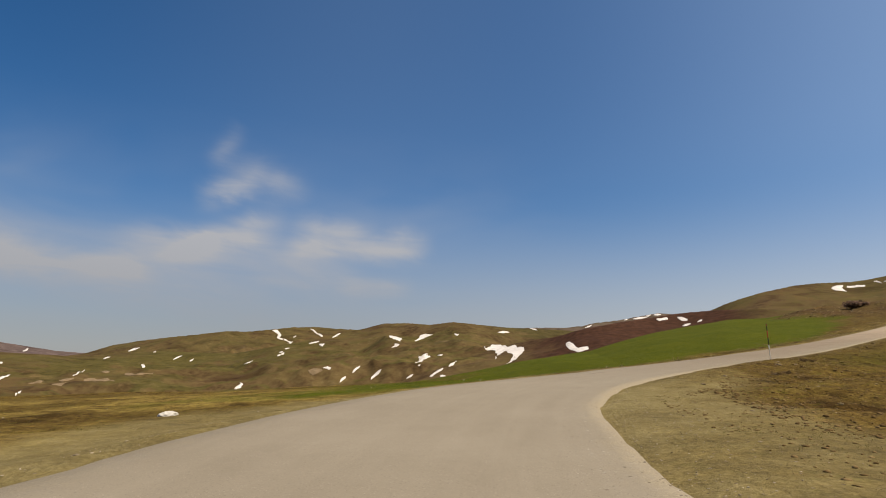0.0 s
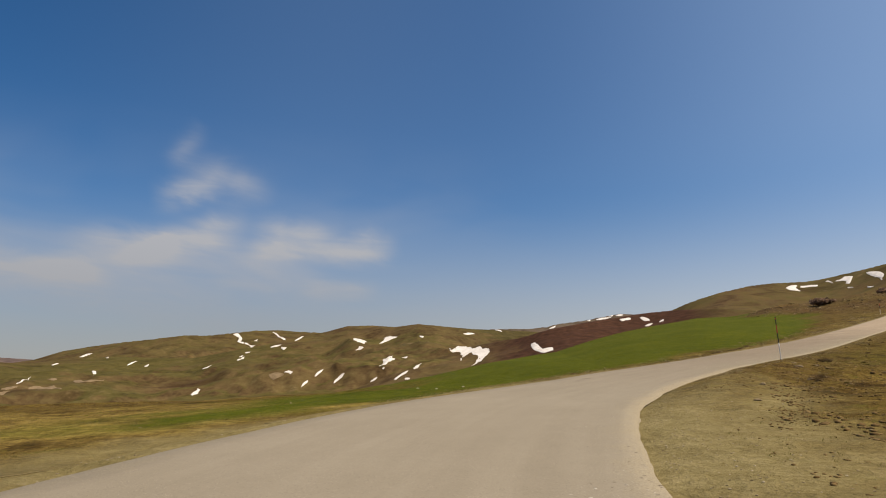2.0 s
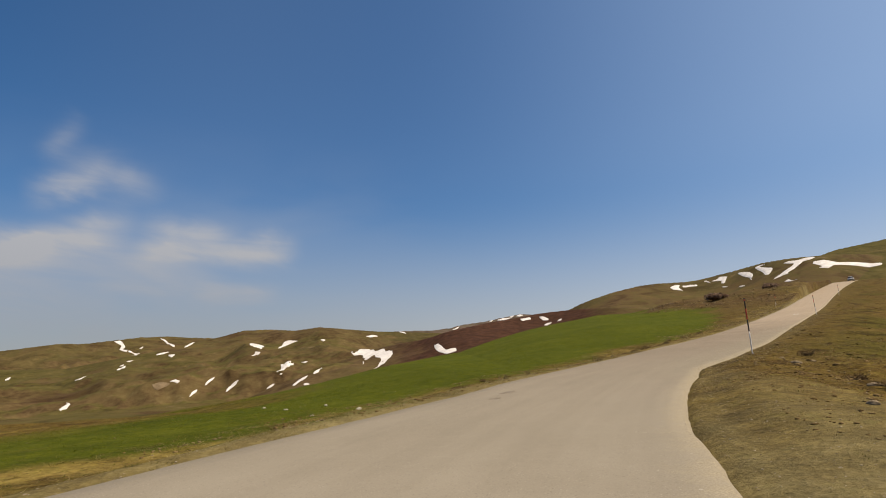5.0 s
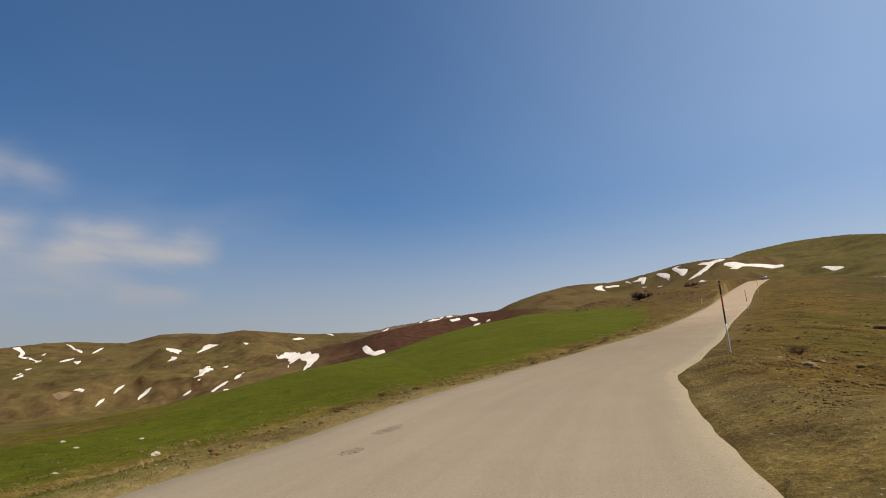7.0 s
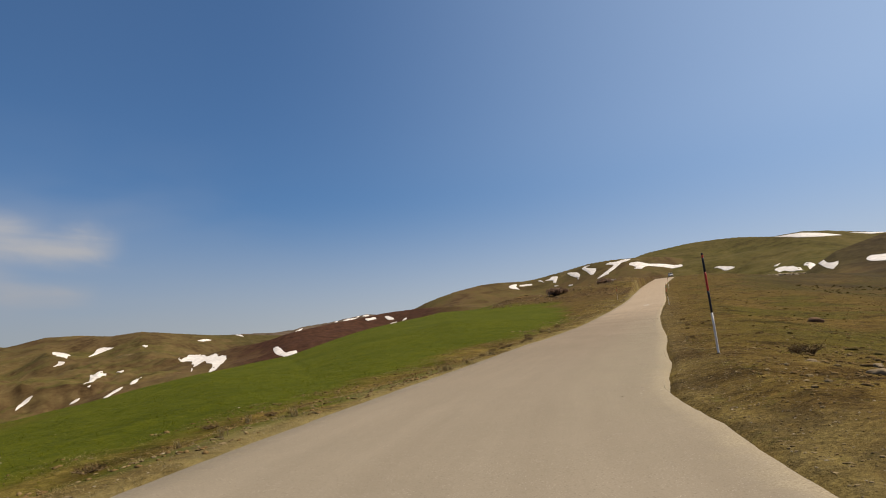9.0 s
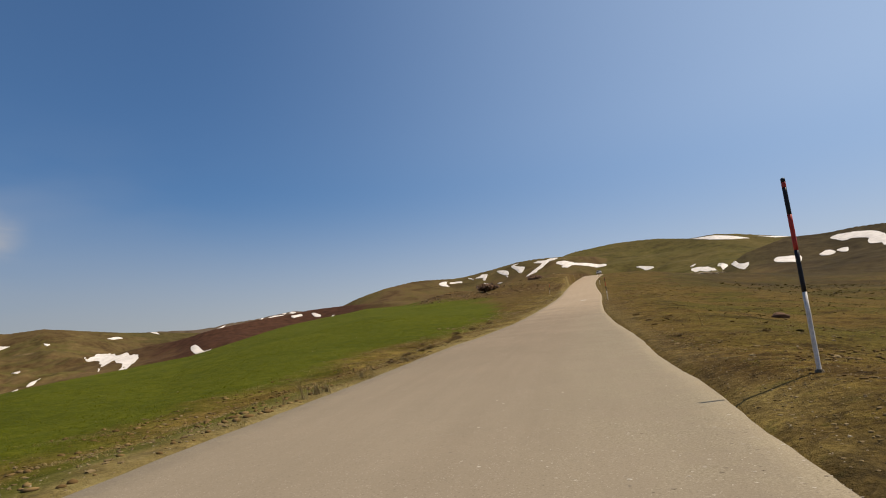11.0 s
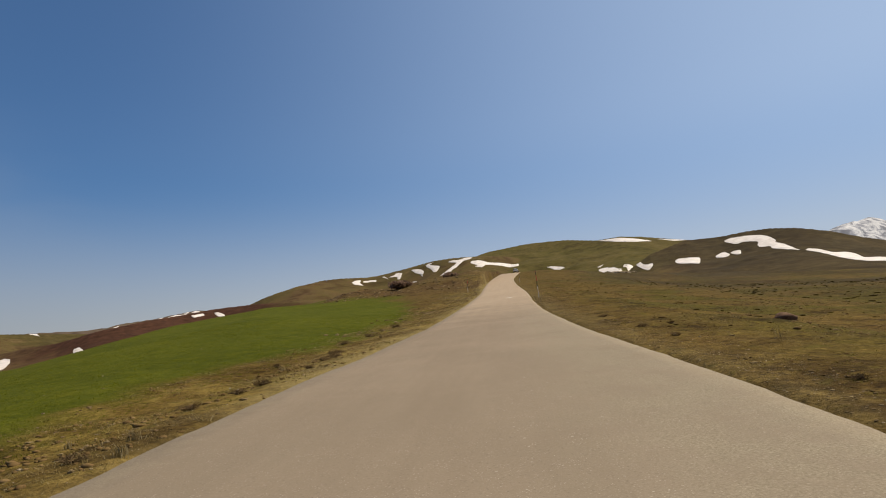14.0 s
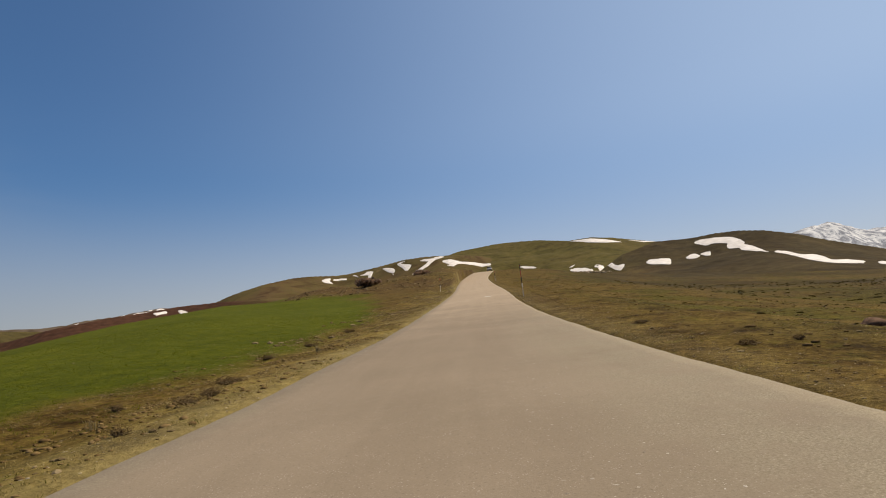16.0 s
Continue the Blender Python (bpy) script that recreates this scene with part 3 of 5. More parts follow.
def build_ground():
    bear = np.concatenate([np.arange(-180, -48, 3.0), np.arange(-48, -40, 0.5), np.arange(-40, 92, 0.125), np.arange(92, 104, 0.6), np.arange(104, 180, 3.0)])
    rng, r = [], 0.4
    while r < 4700:
        rng.append(r)
        r *= 1.014 if r < 110 else 1.02 if r < 440 else 1.0085 if r < 1350 else 1.016
        r = max(r, rng[-1] + 0.16)
    rng = np.array(rng)
    nb, nr = len(bear), len(rng)
    B, R = np.meshgrid(np.radians(bear), rng)
    x, y = HUB[0] + (R * np.sin(B)).ravel(), HUB[1] + (R * np.cos(B)).ravel()
    z, s, d, r, b, which = height(x, y, True)
    GRID.update(bear=bear, rng=rng, z=z.reshape(nr, nb))
    soft = fbm(x, y, 9, 4, 51)
    big = fbm(x, y, 240, 5, 77)
    edge = -d + 3.0 * soft + 1.2 * fbm(x, y, 2.0, 3, 52)
    edge = edge + 1.8 * smooth(56, 42, y)
    field = smooth(6.2, 8.5, edge) * (d < 0) * (which == 0)
    field = field * smooth(39.6, 37.4, b + 2.6 * soft) * smooth(24, 33, y + 9 * soft - 0.25 * x) * np.maximum(smooth(-30, -2, b + 10 * soft), smooth(60, 35, r) * smooth(-12, -5, x - 0.25 * (y - 30) + 5 * soft))
    steep = np.abs(np.gradient(z.reshape(nr, nb), axis=0) / np.gradient(rng)[:, None]).ravel()
    patch = fbm(x, y, 70, 4, 78)
    slope = smooth(45, 49, b + 6 * big) * smooth(70, 60, b + 8 * big) * (which == 3) * (0.28 + 0.5 * big + 0.4 * patch).clip(0.0, 0.6)
    left_hills = (which == 5) | (which == 6)
    downs = smooth(0.0, 0.35, big + 0.5 * patch) * smooth(0.30, 0.16, steep) * left_hills * 0.12
    bare = smooth(0.16, 0.34, steep + 0.16 * patch) * (left_hills | (which == 7)) * 0.6
    meadow = smooth(-0.30, 0.10, 0.8 * big + 0.6 * patch) * smooth(0.36, 0.22, steep) * (left_hills * 0.8 + (which == 7) * 0.45 + (which == 8) * 0.7 + (which == 2) * 0.4)
    meadow = meadow + (which == 3) * 0.75 + (which == 4) * (0.18 + 0.7 * patch + 0.5 * smooth(67, 60, b)).clip(0.0, 0.75)
    heath = (which == 4) * (0.92 - 0.6 * patch).clip(0.5, 1.0) * smooth(59, 66, b + 8 * patch)
    heath = heath + (which == 0) * (d > 0) * smooth(70, 190, r) * smooth(50, 62, b) * (0.62 + 0.9 * fbm(x, y, 26, 4, 79)).clip(0, 0.9)
    heath = heath + (which == 5) * smooth(3, 9, b + 4 * patch) * 0.4
    bare = bare + (which == 1) * 0.5 * smooth(10, 5, b)
    # the 3300 m ridge takes distance haze as colour, the 2200 m one less
    haze_mauve = (which == 9) * 0.8 + (which == 8) * 0.5
    rim_d = -d - table(LEFT_EDGE, s) + 0.7 * soft
    strip = smooth(0.3, 0.8, rim_d) * smooth(3.0, 1.9, rim_d) * (d < 0) * smooth(84, 92, s) * smooth(128, 112, s + 14 * soft) * smooth(-0.5, -0.1, fbm(x, y, 1.6, 3, 57)) * (which == 0)
    field = field * np.where(y < 52, smooth(-0.45, 0.05, fbm(x, y, 4.5, 4, 59) + 0.5 * smooth(30, 50, y)), 1.0)
    green = np.clip(field + slope + downs + 0.8 * strip , 0, 1)
    plough = ((which == 1) | ((which == 0) & (r > 1.03 * table(RIM_RANGE, b)) & (b < 24) & (b > 0))) * smooth(6.0, 10.5, b + 5 * patch) * smooth(30, 26, b) * smooth(-0.5, -0.1, big + 0.2)
    plough = plough + (which == 4) * (0.85 + 0.5 * big - 0.4 * patch).clip(0.5, 0.95) * smooth(60, 67, b + 8 * patch)
    scrubby = smooth(122, 140, r + 8 * soft) * smooth(31, 34, b + 3 * soft) * smooth(50, 45, b) * (d < -4) * (which == 0)
    green = green * (1 - scrubby)
    plough = plough + scrubby * smooth(-0.15, 0.3, fbm(x, y, 11, 4, 43)) * 0.4
    wide = np.where(d < 0, 4.8 * smooth(38, 15, y), 3.2 * smooth(42, 24, y) + 0.2)
    lip = np.where(d < 0, table(LEFT_EDGE, s), table(RIGHT_EDGE, s))
    gravel = smooth(1.6, -0.6, np.abs(d) - lip - wide + 1.3 * soft + 0.8 * fbm(x, y, 1.3, 3, 53)) * (which == 0) * (r < np.where(d < 0, 170, 205))
    tracks = 0.5 + 0.5 * np.cos((d - 4.6) * 3.3 + 2.5 * soft)
    gravel = gravel * np.where((d > lip + 0.6) & (y < 42), 0.72 + 0.28 * tracks, 1.0) * (0.8 + 0.4 * soft).clip(0, 1)
    olive = smooth(-0.12, 0.25, fbm(x, y, 9, 5, 58)) * (which == 0) * (d > 4.5) * smooth(3.9, 11, d) * 0.9 * (0.3 + 0.7 * smooth(102, 122, s))
    yellow = (d < 0) * smooth(4.5, 8, -d) * smooth(60, 30, y + 20 * soft) * (which == 0) * smooth(-0.35, 0.1, soft) * 0.85
    yellow = np.maximum(yellow, 0.78 * (d < 0) * (which == 0) * smooth(40, 60, y) * smooth(9.5, 6, -d + 2 * soft) * 0.8 * smooth(-0.25, 0.3, fbm(x, y, 1.8, 4, 56)) * (r < 230))
    yellow = np.maximum(yellow, 0.8 * np.exp(-((b - 30.3) / 1.1) ** 2 - ((r - 150) / 16) ** 2))
    dry_band = np.exp(-((rim_d - 3.9) / 0.8) ** 2) * (d < 0) * smooth(82, 88, s) * smooth(112, 102, s) * smooth(-0.4, 0.1, fbm(x, y, 2.2, 3, 54))
    green = green * (1 - 0.8 * dry_band)
    yellow = np.maximum(yellow, 0.9 * dry_band)
    gravel = gravel * np.where(d > 0, 0.30 + 0.66 * smooth(34, 20, y), 0.92)
    far = np.where(d > 0, 0.2, 1.0) * smooth(60, 260, r) * (which == 0) + (which > 0)
    snow = (which == len(RIDGES)) * smooth(60, 200, z + 120 * big)
    k = np.arange(nr - 1)[:, None] * nb + np.arange(nb)[None, :]
    k2 = np.arange(nr - 1)[:, None] * nb + (np.arange(nb)[None, :] + 1) % nb
    faces = np.stack([k, k2, k2 + nb, k + nb], -1).reshape(-1, 4)
    cap = [tuple(range(nb - 1, -1, -1))]
    ob = sheet("ground", np.stack([x, y, z], 1).tolist(), faces.tolist() + cap, GROUND,
               (("green", green), ("plough", plough.clip(0, 1)), ("gravel", gravel), ("far", far.clip(0, 1)), ("snow", snow), ("olive", olive), ("yellow", yellow), ("bare", bare), ("meadow", meadow.clip(0, 1)), ("haze_mauve", haze_mauve), ("heath", heath)))
    return tagged(ob, "rolling brown steppe with a green crop field and bare hills", "ground", kind="structure")


def build_road():
    line = LINE[(LINE_S > 30)]
    tang = LINE_T[(LINE_S > 30)]
    s = LINE_S[LINE_S > 30]
    cross = np.array([-1.0, -0.97, -0.8, -0.5, -0.2, 0.1, 0.25, 0.4, 0.55, 0.7, 0.88, 0.97, 1.0])
    verts = []
    wob = [0.08 * vnoise(s * 0.35, s * 0 + q, 5) + 0.05 * vnoise(s * 1.7, s * 0 + q, 6) + 0.03 * vnoise(s * 3.3, s * 0 + q, 8) for q in (0.5, 7.5)]
    lefts, rights = table(LEFT_EDGE, s) + wob[0], table(RIGHT_EDGE, s) + wob[1]
    for i in range(len(line)):
        for c in cross:
            o = c * (rights[i] if c > 0 else lefts[i])
            zz = line[i, 2] - 0.02 * c * c - (0.10 if abs(c) == 1.0 else 0)
            verts.append((line[i, 0] + tang[i, 1] * o, line[i, 1] - tang[i, 0] * o, zz))
    m = len(cross)
    faces = [(i * m + j, i * m + j + 1, (i + 1) * m + j + 1, (i + 1) * m + j) for i in range(len(line) - 1) for j in range(m - 1)]
    loose = (smooth(0.15, 0.75, cross)[None, :] * (smooth(98, 112, s) * smooth(160, 138, s))[:, None]).ravel()
    ob = sheet("road", verts, faces, ASPHALT, (("along", np.repeat(s, m)), ("across", np.concatenate([cross * 3.3] * len(line))), ("loose", loose)))
    return tagged(ob, "pale worn asphalt country road without markings", "road", kind="structure")


build_ground()
build_road()

# ---- snow left in hollows and gullies ----
def snow_material():
    m, n, l, b = material("old_snow", 0.6)
    p = where(n)
    t = ramp(n, [(0.35, (0.57, 0.515, 0.46)), (0.6, (0.73, 0.67, 0.61))])
    l.new(noise_node(n, l, 0.15, 6, 0.6, p).outputs[0], t.inputs[0])
    l.new(t.outputs[0], b.inputs["Base Color"])
    b.inputs["Subsurface Weight"].default_value = 0.0
    return m


SNOW = snow_material()


def drift(plan, mat, name):
    """A thin patch lying on the slope, given the corners of its outline on the plan."""
    p = np.array(plan, float)
    n = len(p)
    ring = []
    for i in range(n):
        a, b, c, d = p[i - 1], p[i], p[(i + 1) % n], p[(i + 2) % n]
        m1, m2 = 0.32 * (c - a), 0.32 * (d - b)
        for u in (0.0, 0.2, 0.4, 0.6, 0.8):
            ring.append((2 * u**3 - 3 * u**2 + 1) * b + (u**3 - 2 * u**2 + u) * m1 + (3 * u**2 - 2 * u**3) * c + (u**3 - u**2) * m2)
    ring = np.array(ring)
    size = np.linalg.norm(np.ptp(p, axis=0))
    mid = ring.mean(0)
    ring = ring + (ring - mid) * 0.06 * np.array([vnoise(np.array([k * 0.9]), np.array([size]), 12)[0] for k in range(len(ring))])[:, None]
    bm = bmesh.new()
    vs = [bm.verts.new((x, y, 0)) for x, y in ring]
    es = [bm.edges.new((vs[i], vs[(i + 1) % len(vs)])) for i in range(len(vs))]
    bmesh.ops.triangle_fill(bm, edges=es, use_beauty=True)
    rim = set(vs)
    for _ in range(3):
        long = [e for e in bm.edges if e.calc_length() > size / 22 and not (e.verts[0] in rim and e.verts[1] in rim and e.is_boundary)]
        if long:
            bmesh.ops.subdivide_edges(bm, edges=long, cuts=1)
            bmesh.ops.triangulate(bm, faces=bm.faces[:])
    away = math.hypot(mid[0] - HUB[0], mid[1] - HUB[1])
    co = np.array([v.co[:2] for v in bm.verts])
    z = lie(co[:, 0], co[:, 1])
    for v, h in zip(bm.verts, z):
        v.co = (v.co.x - mid[0], v.co.y - mid[1], h + (0.05 + 0.0002 * away if v.is_boundary else 0.12 + 0.0006 * away))
    skirt = bmesh.ops.extrude_edge_only(bm, edges=[e for e in bm.edges if e.is_boundary])["geom"]
    for v in skirt:
        if isinstance(v, bmesh.types.BMVert):
            v.co.z -= 0.6 + 0.001 * away
    base = float(z.mean())
    for v in bm.verts:
        v.co.z -= base
    bmesh.ops.recalc_face_normals(bm, faces=bm.faces[:])
    if sum(f.normal.z * f.calc_area() for f in bm.faces) < 0:
        bmesh.ops.reverse_faces(bm, faces=bm.faces[:])
    me = bpy.data.meshes.new(name)
    bm.to_mesh(me)
    bm.free()
    me.materials.append(mat)
    ob = new(name, me)
    ob.location = (mid[0], mid[1], base)
    return ob, size > 3.0 * min(np.ptp(p, axis=0))


def snow_patch(*plan):
    ob, thin = drift(plan, SNOW, "snow_patch")
    kind = "narrow streak" if thin else "broad patch"
    return tagged(ob, f"{kind} of old melting snow on a brown hillside", "snow", "snow patches on the hills")


def clay_material():
    m, n, l, b = material("bare_clay", 0.95)
    t = ramp(n, [(0.35, (0.145, 0.098, 0.052)), (0.65, (0.25, 0.175, 0.100))])
    l.new(noise_node(n, l, 0.2, 8, 0.7, where(n)).outputs[0], t.inputs[0])
    l.new(t.outputs[0], b.inputs["Base Color"])
    return m


CLAY = clay_material()


def clay_patch(*plan):
    return tagged(drift(plan, CLAY, "clay_scar")[0], "pale scar of bare clay on the far hillside", "clay scar", "bare scars on the hills")


snow_patch((-503, 672), (-511, 691), (-510, 696), (-505, 687), (-497, 668), (-496, 663))
snow_patch((-446, 712), (-457, 739), (-507, 835), (-494, 812), (-452, 733), (-445, 712))
snow_patch((-610, 1055), (-623, 1087), (-620, 1094), (-614, 1075), (-603, 1048))
snow_patch((-914, 1702), (-914, 1729), (-892, 1722), (-898, 1711), (-907, 1702))
snow_patch((-501, 1091), (-508, 1120), (-504, 1137), (-502, 1117), (-501, 1097))
snow_patch((-468, 1086), (-468, 1097), (-467, 1101), (-463, 1088), (-465, 1082))
snow_patch((-588, 1190), (-589, 1201), (-582, 1189))
snow_patch((-474, 925), (-479, 941), (-455, 901), (-456, 894))
snow_patch((-402, 559), (-423, 592), (-424, 598), (-422, 594), (-401, 560))
snow_patch((-1835, 2559), (-1940, 2725), (-1962, 2771), (-1913, 2699), (-1840, 2580))
snow_patch((-633, 841), (-630, 842), (-627, 837), (-629, 836))
snow_patch((-567, 1932), (-555, 1953), (-518, 1868), (-507, 1814), (-479, 1796), (-453, 1773), (-458, 1761), (-441, 1655), (-469, 1781), (-495, 1791), (-516, 1812), (-533, 1881))
snow_patch((-469, 2058), (-455, 2048), (-432, 2003), (-394, 1911), (-405, 1912), (-440, 2006))
snow_patch((-222, 1168), (-219, 1211), (-214, 1223), (-215, 1194), (-218, 1168))
snow_patch((-252, 1100), (-249, 1116), (-238, 1124), (-241, 1102), (-250, 1096))
snow_patch((-231, 1091), (-220, 1087), (-220, 1071), (-223, 1071))
snow_patch((-478, 1858), (-474, 1883), (-473, 1864))
snow_patch((-287, 1063), (-279, 1066), (-283, 1055))
snow_patch((-268, 950), (-280, 1015), (-276, 1020), (-264, 956))
snow_patch((-287, 1026), (-283, 1036), (-282, 1025))
snow_patch((-294, 872), (-291, 886), (-297, 920), (-286, 869))
snow_patch((-105, 1144), (-98, 1144), (-86, 1134), (-77, 1105), (-77, 1053), (-81, 1024), (-91, 1061))
snow_patch((-52, 1086), (-46, 1121), (-44, 1141), (-34, 1144), (-20, 1127), (-26, 1123), (-35, 1113), (-43, 1103))
snow_patch((-84, 961), (-80, 969), (-80, 975), (-72, 969), (-75, 964), (-81, 963))
snow_patch((-35, 738), (-31, 765), (-33, 803), (-28, 804), (-21, 844), (-21, 803), (-17, 804), (-21, 770), (-27, 757))
snow_patch((-31, 730), (-28, 732), (-29, 729))
snow_patch((-147, 722), (-142, 725), (-137, 723), (-139, 720), (-142, 721))
snow_patch((-112, 730), (-109, 739), (-104, 744), (-106, 737), (-110, 731))
snow_patch((-123, 705), (-122, 713), (-118, 719), (-118, 715), (-121, 709))
snow_patch((-87, 715), (-86, 725), (-79, 729), (-76, 729), (-78, 725), (-83, 722))
snow_patch((-44, 713), (-40, 716), (-36, 718), (-38, 714), (-42, 713))
snow_patch((-244, 695), (-243, 702), (-241, 706), (-243, 709), (-238, 706), (-238, 701), (-236, 678))
snow_patch((-15, 671), (-10, 691), (-5, 704), (1, 713), (-1, 696), (-7, 684), (-12, 666))
snow_patch((7, 720), (13, 744), (18, 754), (14, 726), (9, 715))
snow_patch((-3, 665), (3, 661), (-0, 627))
snow_patch((-8, 821), (0, 819), (-3, 816))
snow_patch((21, 1067), (29, 1062), (25, 1050))
snow_patch((107, 1132), (119, 1151), (132, 1156), (117, 1135))
snow_patch((188, 1254), (200, 1261), (201, 1239), (193, 1248))
snow_patch((60, 852), (81, 957), (105, 1051), (91, 846), (93, 824), (102, 826), (102, 797), (106, 795), (108, 782), (106, 759), (96, 726), (89, 695), (81, 686), (73, 678), (79, 689), (85, 713), (88, 741), (85, 761), (86, 794), (81, 787), (75, 767), (70, 762), (73, 782), (71, 792), (73, 815), (68, 828), (61, 829))
snow_patch((67, 748), (68, 742), (65, 723))
snow_patch((149, 707), (154, 706), (150, 668), (150, 649), (155, 649), (160, 645), (156, 626), (152, 623), (144, 617), (144, 640), (142, 656), (143, 675))
snow_patch((496, 2031), (515, 2052), (530, 2065), (515, 2038))
snow_patch((714, 2178), (742, 2195), (763, 2189), (780, 2188), (749, 2168), (724, 2164))
snow_patch((776, 2211), (797, 2217), (784, 2199))
snow_patch((801, 2202), (818, 2207), (827, 2191), (806, 2177))
snow_patch((678, 2172), (696, 2182), (684, 2165))
snow_patch((288, 781), (303, 784), (301, 774), (293, 773), (287, 770))
snow_patch((314, 775), (319, 772), (319, 756), (316, 750), (311, 756))
snow_patch((302, 731), (308, 735), (312, 730), (303, 721), (299, 721))
snow_patch((318, 725), (323, 731), (327, 731), (323, 724))
snow_patch((571, 842), (589, 857), (600, 858), (585, 840), (575, 817), (570, 823), (565, 826))
snow_patch((600, 850), (614, 850), (619, 840), (612, 832), (605, 839), (593, 840))
snow_patch((639, 848), (643, 846), (630, 820), (635, 835))
snow_patch((639, 829), (647, 827), (658, 832), (656, 814), (641, 798), (625, 783), (626, 791), (637, 804), (639, 817))
snow_patch((662, 795), (663, 788), (654, 762), (642, 742), (633, 732), (627, 729), (636, 749), (645, 767))
snow_patch((626, 731), (622, 722), (618, 719))
snow_patch((668, 764), (672, 761), (671, 747), (666, 752), (658, 737), (650, 712), (637, 700), (621, 689), (623, 697), (641, 722), (657, 749))
snow_patch((663, 704), (669, 698), (671, 688), (681, 683), (687, 673), (675, 670), (666, 673), (655, 668), (636, 660), (624, 658), (619, 654), (610, 657), (601, 660), (613, 664), (630, 669), (645, 673), (657, 680), (659, 693))
snow_patch((593, 634), (600, 635), (595, 623), (599, 620), (592, 624))
snow_patch((609, 769), (608, 756), (605, 761))
snow_patch((603, 727), (596, 707), (594, 712))
snow_patch((658, 651), (668, 656), (677, 648), (679, 637), (683, 632), (704, 627), (722, 611), (700, 595), (687, 614), (667, 625), (656, 622), (647, 619), (645, 629), (652, 631))
snow_patch((708, 546), (713, 541), (711, 527), (706, 515), (699, 516), (697, 523), (703, 533))
snow_patch((649, 427), (657, 425), (644, 408), (619, 386), (575, 356), (544, 336), (555, 349), (575, 371), (623, 409))
snow_patch((672, 442), (680, 443), (688, 443), (672, 438))
snow_patch((915, 582), (909, 561), (905, 542), (903, 525), (904, 514), (905, 496), (909, 482), (878, 490), (870, 515), (895, 553))
snow_patch((944, 488), (966, 482), (1019, 473), (973, 474))
snow_patch((493, 260), (503, 261), (503, 253), (505, 245), (490, 238), (461, 228), (470, 242), (481, 253))
snow_patch((610, 372), (612, 364), (504, 294), (492, 279), (477, 273), (466, 270), (482, 283), (500, 296))
snow_patch((509, 233), (523, 234), (523, 230), (510, 222), (501, 222), (500, 228))
snow_patch((517, 224), (522, 222), (520, 217), (504, 212), (504, 215))
snow_patch((579, 250), (584, 244), (575, 228), (564, 214), (550, 204), (530, 193), (521, 191), (504, 181), (468, 164), (461, 160), (468, 168), (478, 178), (487, 184), (506, 191), (516, 201), (527, 206), (539, 209), (548, 218), (553, 225), (552, 231), (570, 245))
snow_patch((458, 156), (464, 155), (460, 148), (446, 138), (455, 134), (447, 127), (417, 118), (426, 113), (420, 104), (397, 101), (395, 105), (388, 112), (394, 118), (408, 127), (424, 135), (444, 145))
clay_patch((-455, 650), (-451, 655), (-454, 674), (-444, 655), (-450, 650))
clay_patch((-442, 682), (-442, 693), (-441, 707), (-432, 688), (-435, 677))
clay_patch((-433, 714), (-423, 723), (-388, 691), (-374, 674), (-394, 684), (-410, 689))
clay_patch((-444, 766), (-449, 783), (-440, 780), (-435, 763))
clay_patch((-407, 755), (-420, 795), (-393, 754), (-380, 762), (-377, 769), (-376, 762), (-385, 747))
clay_patch((-433, 657), (-424, 668), (-423, 661), (-410, 627))
clay_patch((-164, 718), (-157, 721), (-146, 719), (-153, 714), (-158, 712))
snow_patch((413, 97), (417, 95), (411, 92), (385, 90), (394, 94))

# ---- snow poles along the road ----
def plain(name, colour, rough=0.6, metal=0.0, spread=0.25, scale=18.0):
    m, n, l, b = material(name, rough)
    t = ramp(n, [(0.3, tuple(c * (1 - spread) for c in colour)), (0.7, tuple(min(1, c * (1 + spread)) for c in colour))])
    l.new(noise_node(n, l, scale, 5, 0.65, where(n)).outputs[0], t.inputs[0])
    l.new(t.outputs[0], b.inputs["Base Color"])
    b.inputs["Metallic"].default_value = metal
    return m


POLE_WHITE = plain("faded_white_paint", (0.62, 0.59, 0.55))
POLE_BLACK = plain("black_paint", (0.018, 0.019, 0.024), 0.5)
POLE_RED = plain("faded_red_paint", (0.42, 0.045, 0.035), 0.55)


def part(name, bm, mat, parent, label=""):
    me = bpy.data.meshes.new(name)
    bm.to_mesh(me)
    bm.free()
    me.materials.append(mat)
    ob = new(name, me)
    ob.parent = parent
    return tagged(ob, label) if label else ob


def tube(bm, path, radii, sides=12, cap=True):
    """A round bar along a path of points."""
    rings = []
    for k, p in enumerate(path):
        a, b = Vector(path[max(k - 1, 0)]), Vector(path[min(k + 1, len(path) - 1)])
        t = (b - a).normalized()
        side = t.orthogonal().normalized()
        up = t.cross(side)
        rings.append([bm.verts.new(Vector(p) + (side * math.cos(q) + up * math.sin(q)) * radii[k]) for q in (2 * math.pi * j / sides for j in range(sides))])
    for r0, r1 in zip(rings, rings[1:]):
        for j in range(sides):
            bm.faces.new((r0[j], r0[(j + 1) % sides], r1[(j + 1) % sides], r1[j])).smooth = True
    if cap:
        bm.faces.new(rings[0][::-1])
        bm.faces.new(rings[-1])


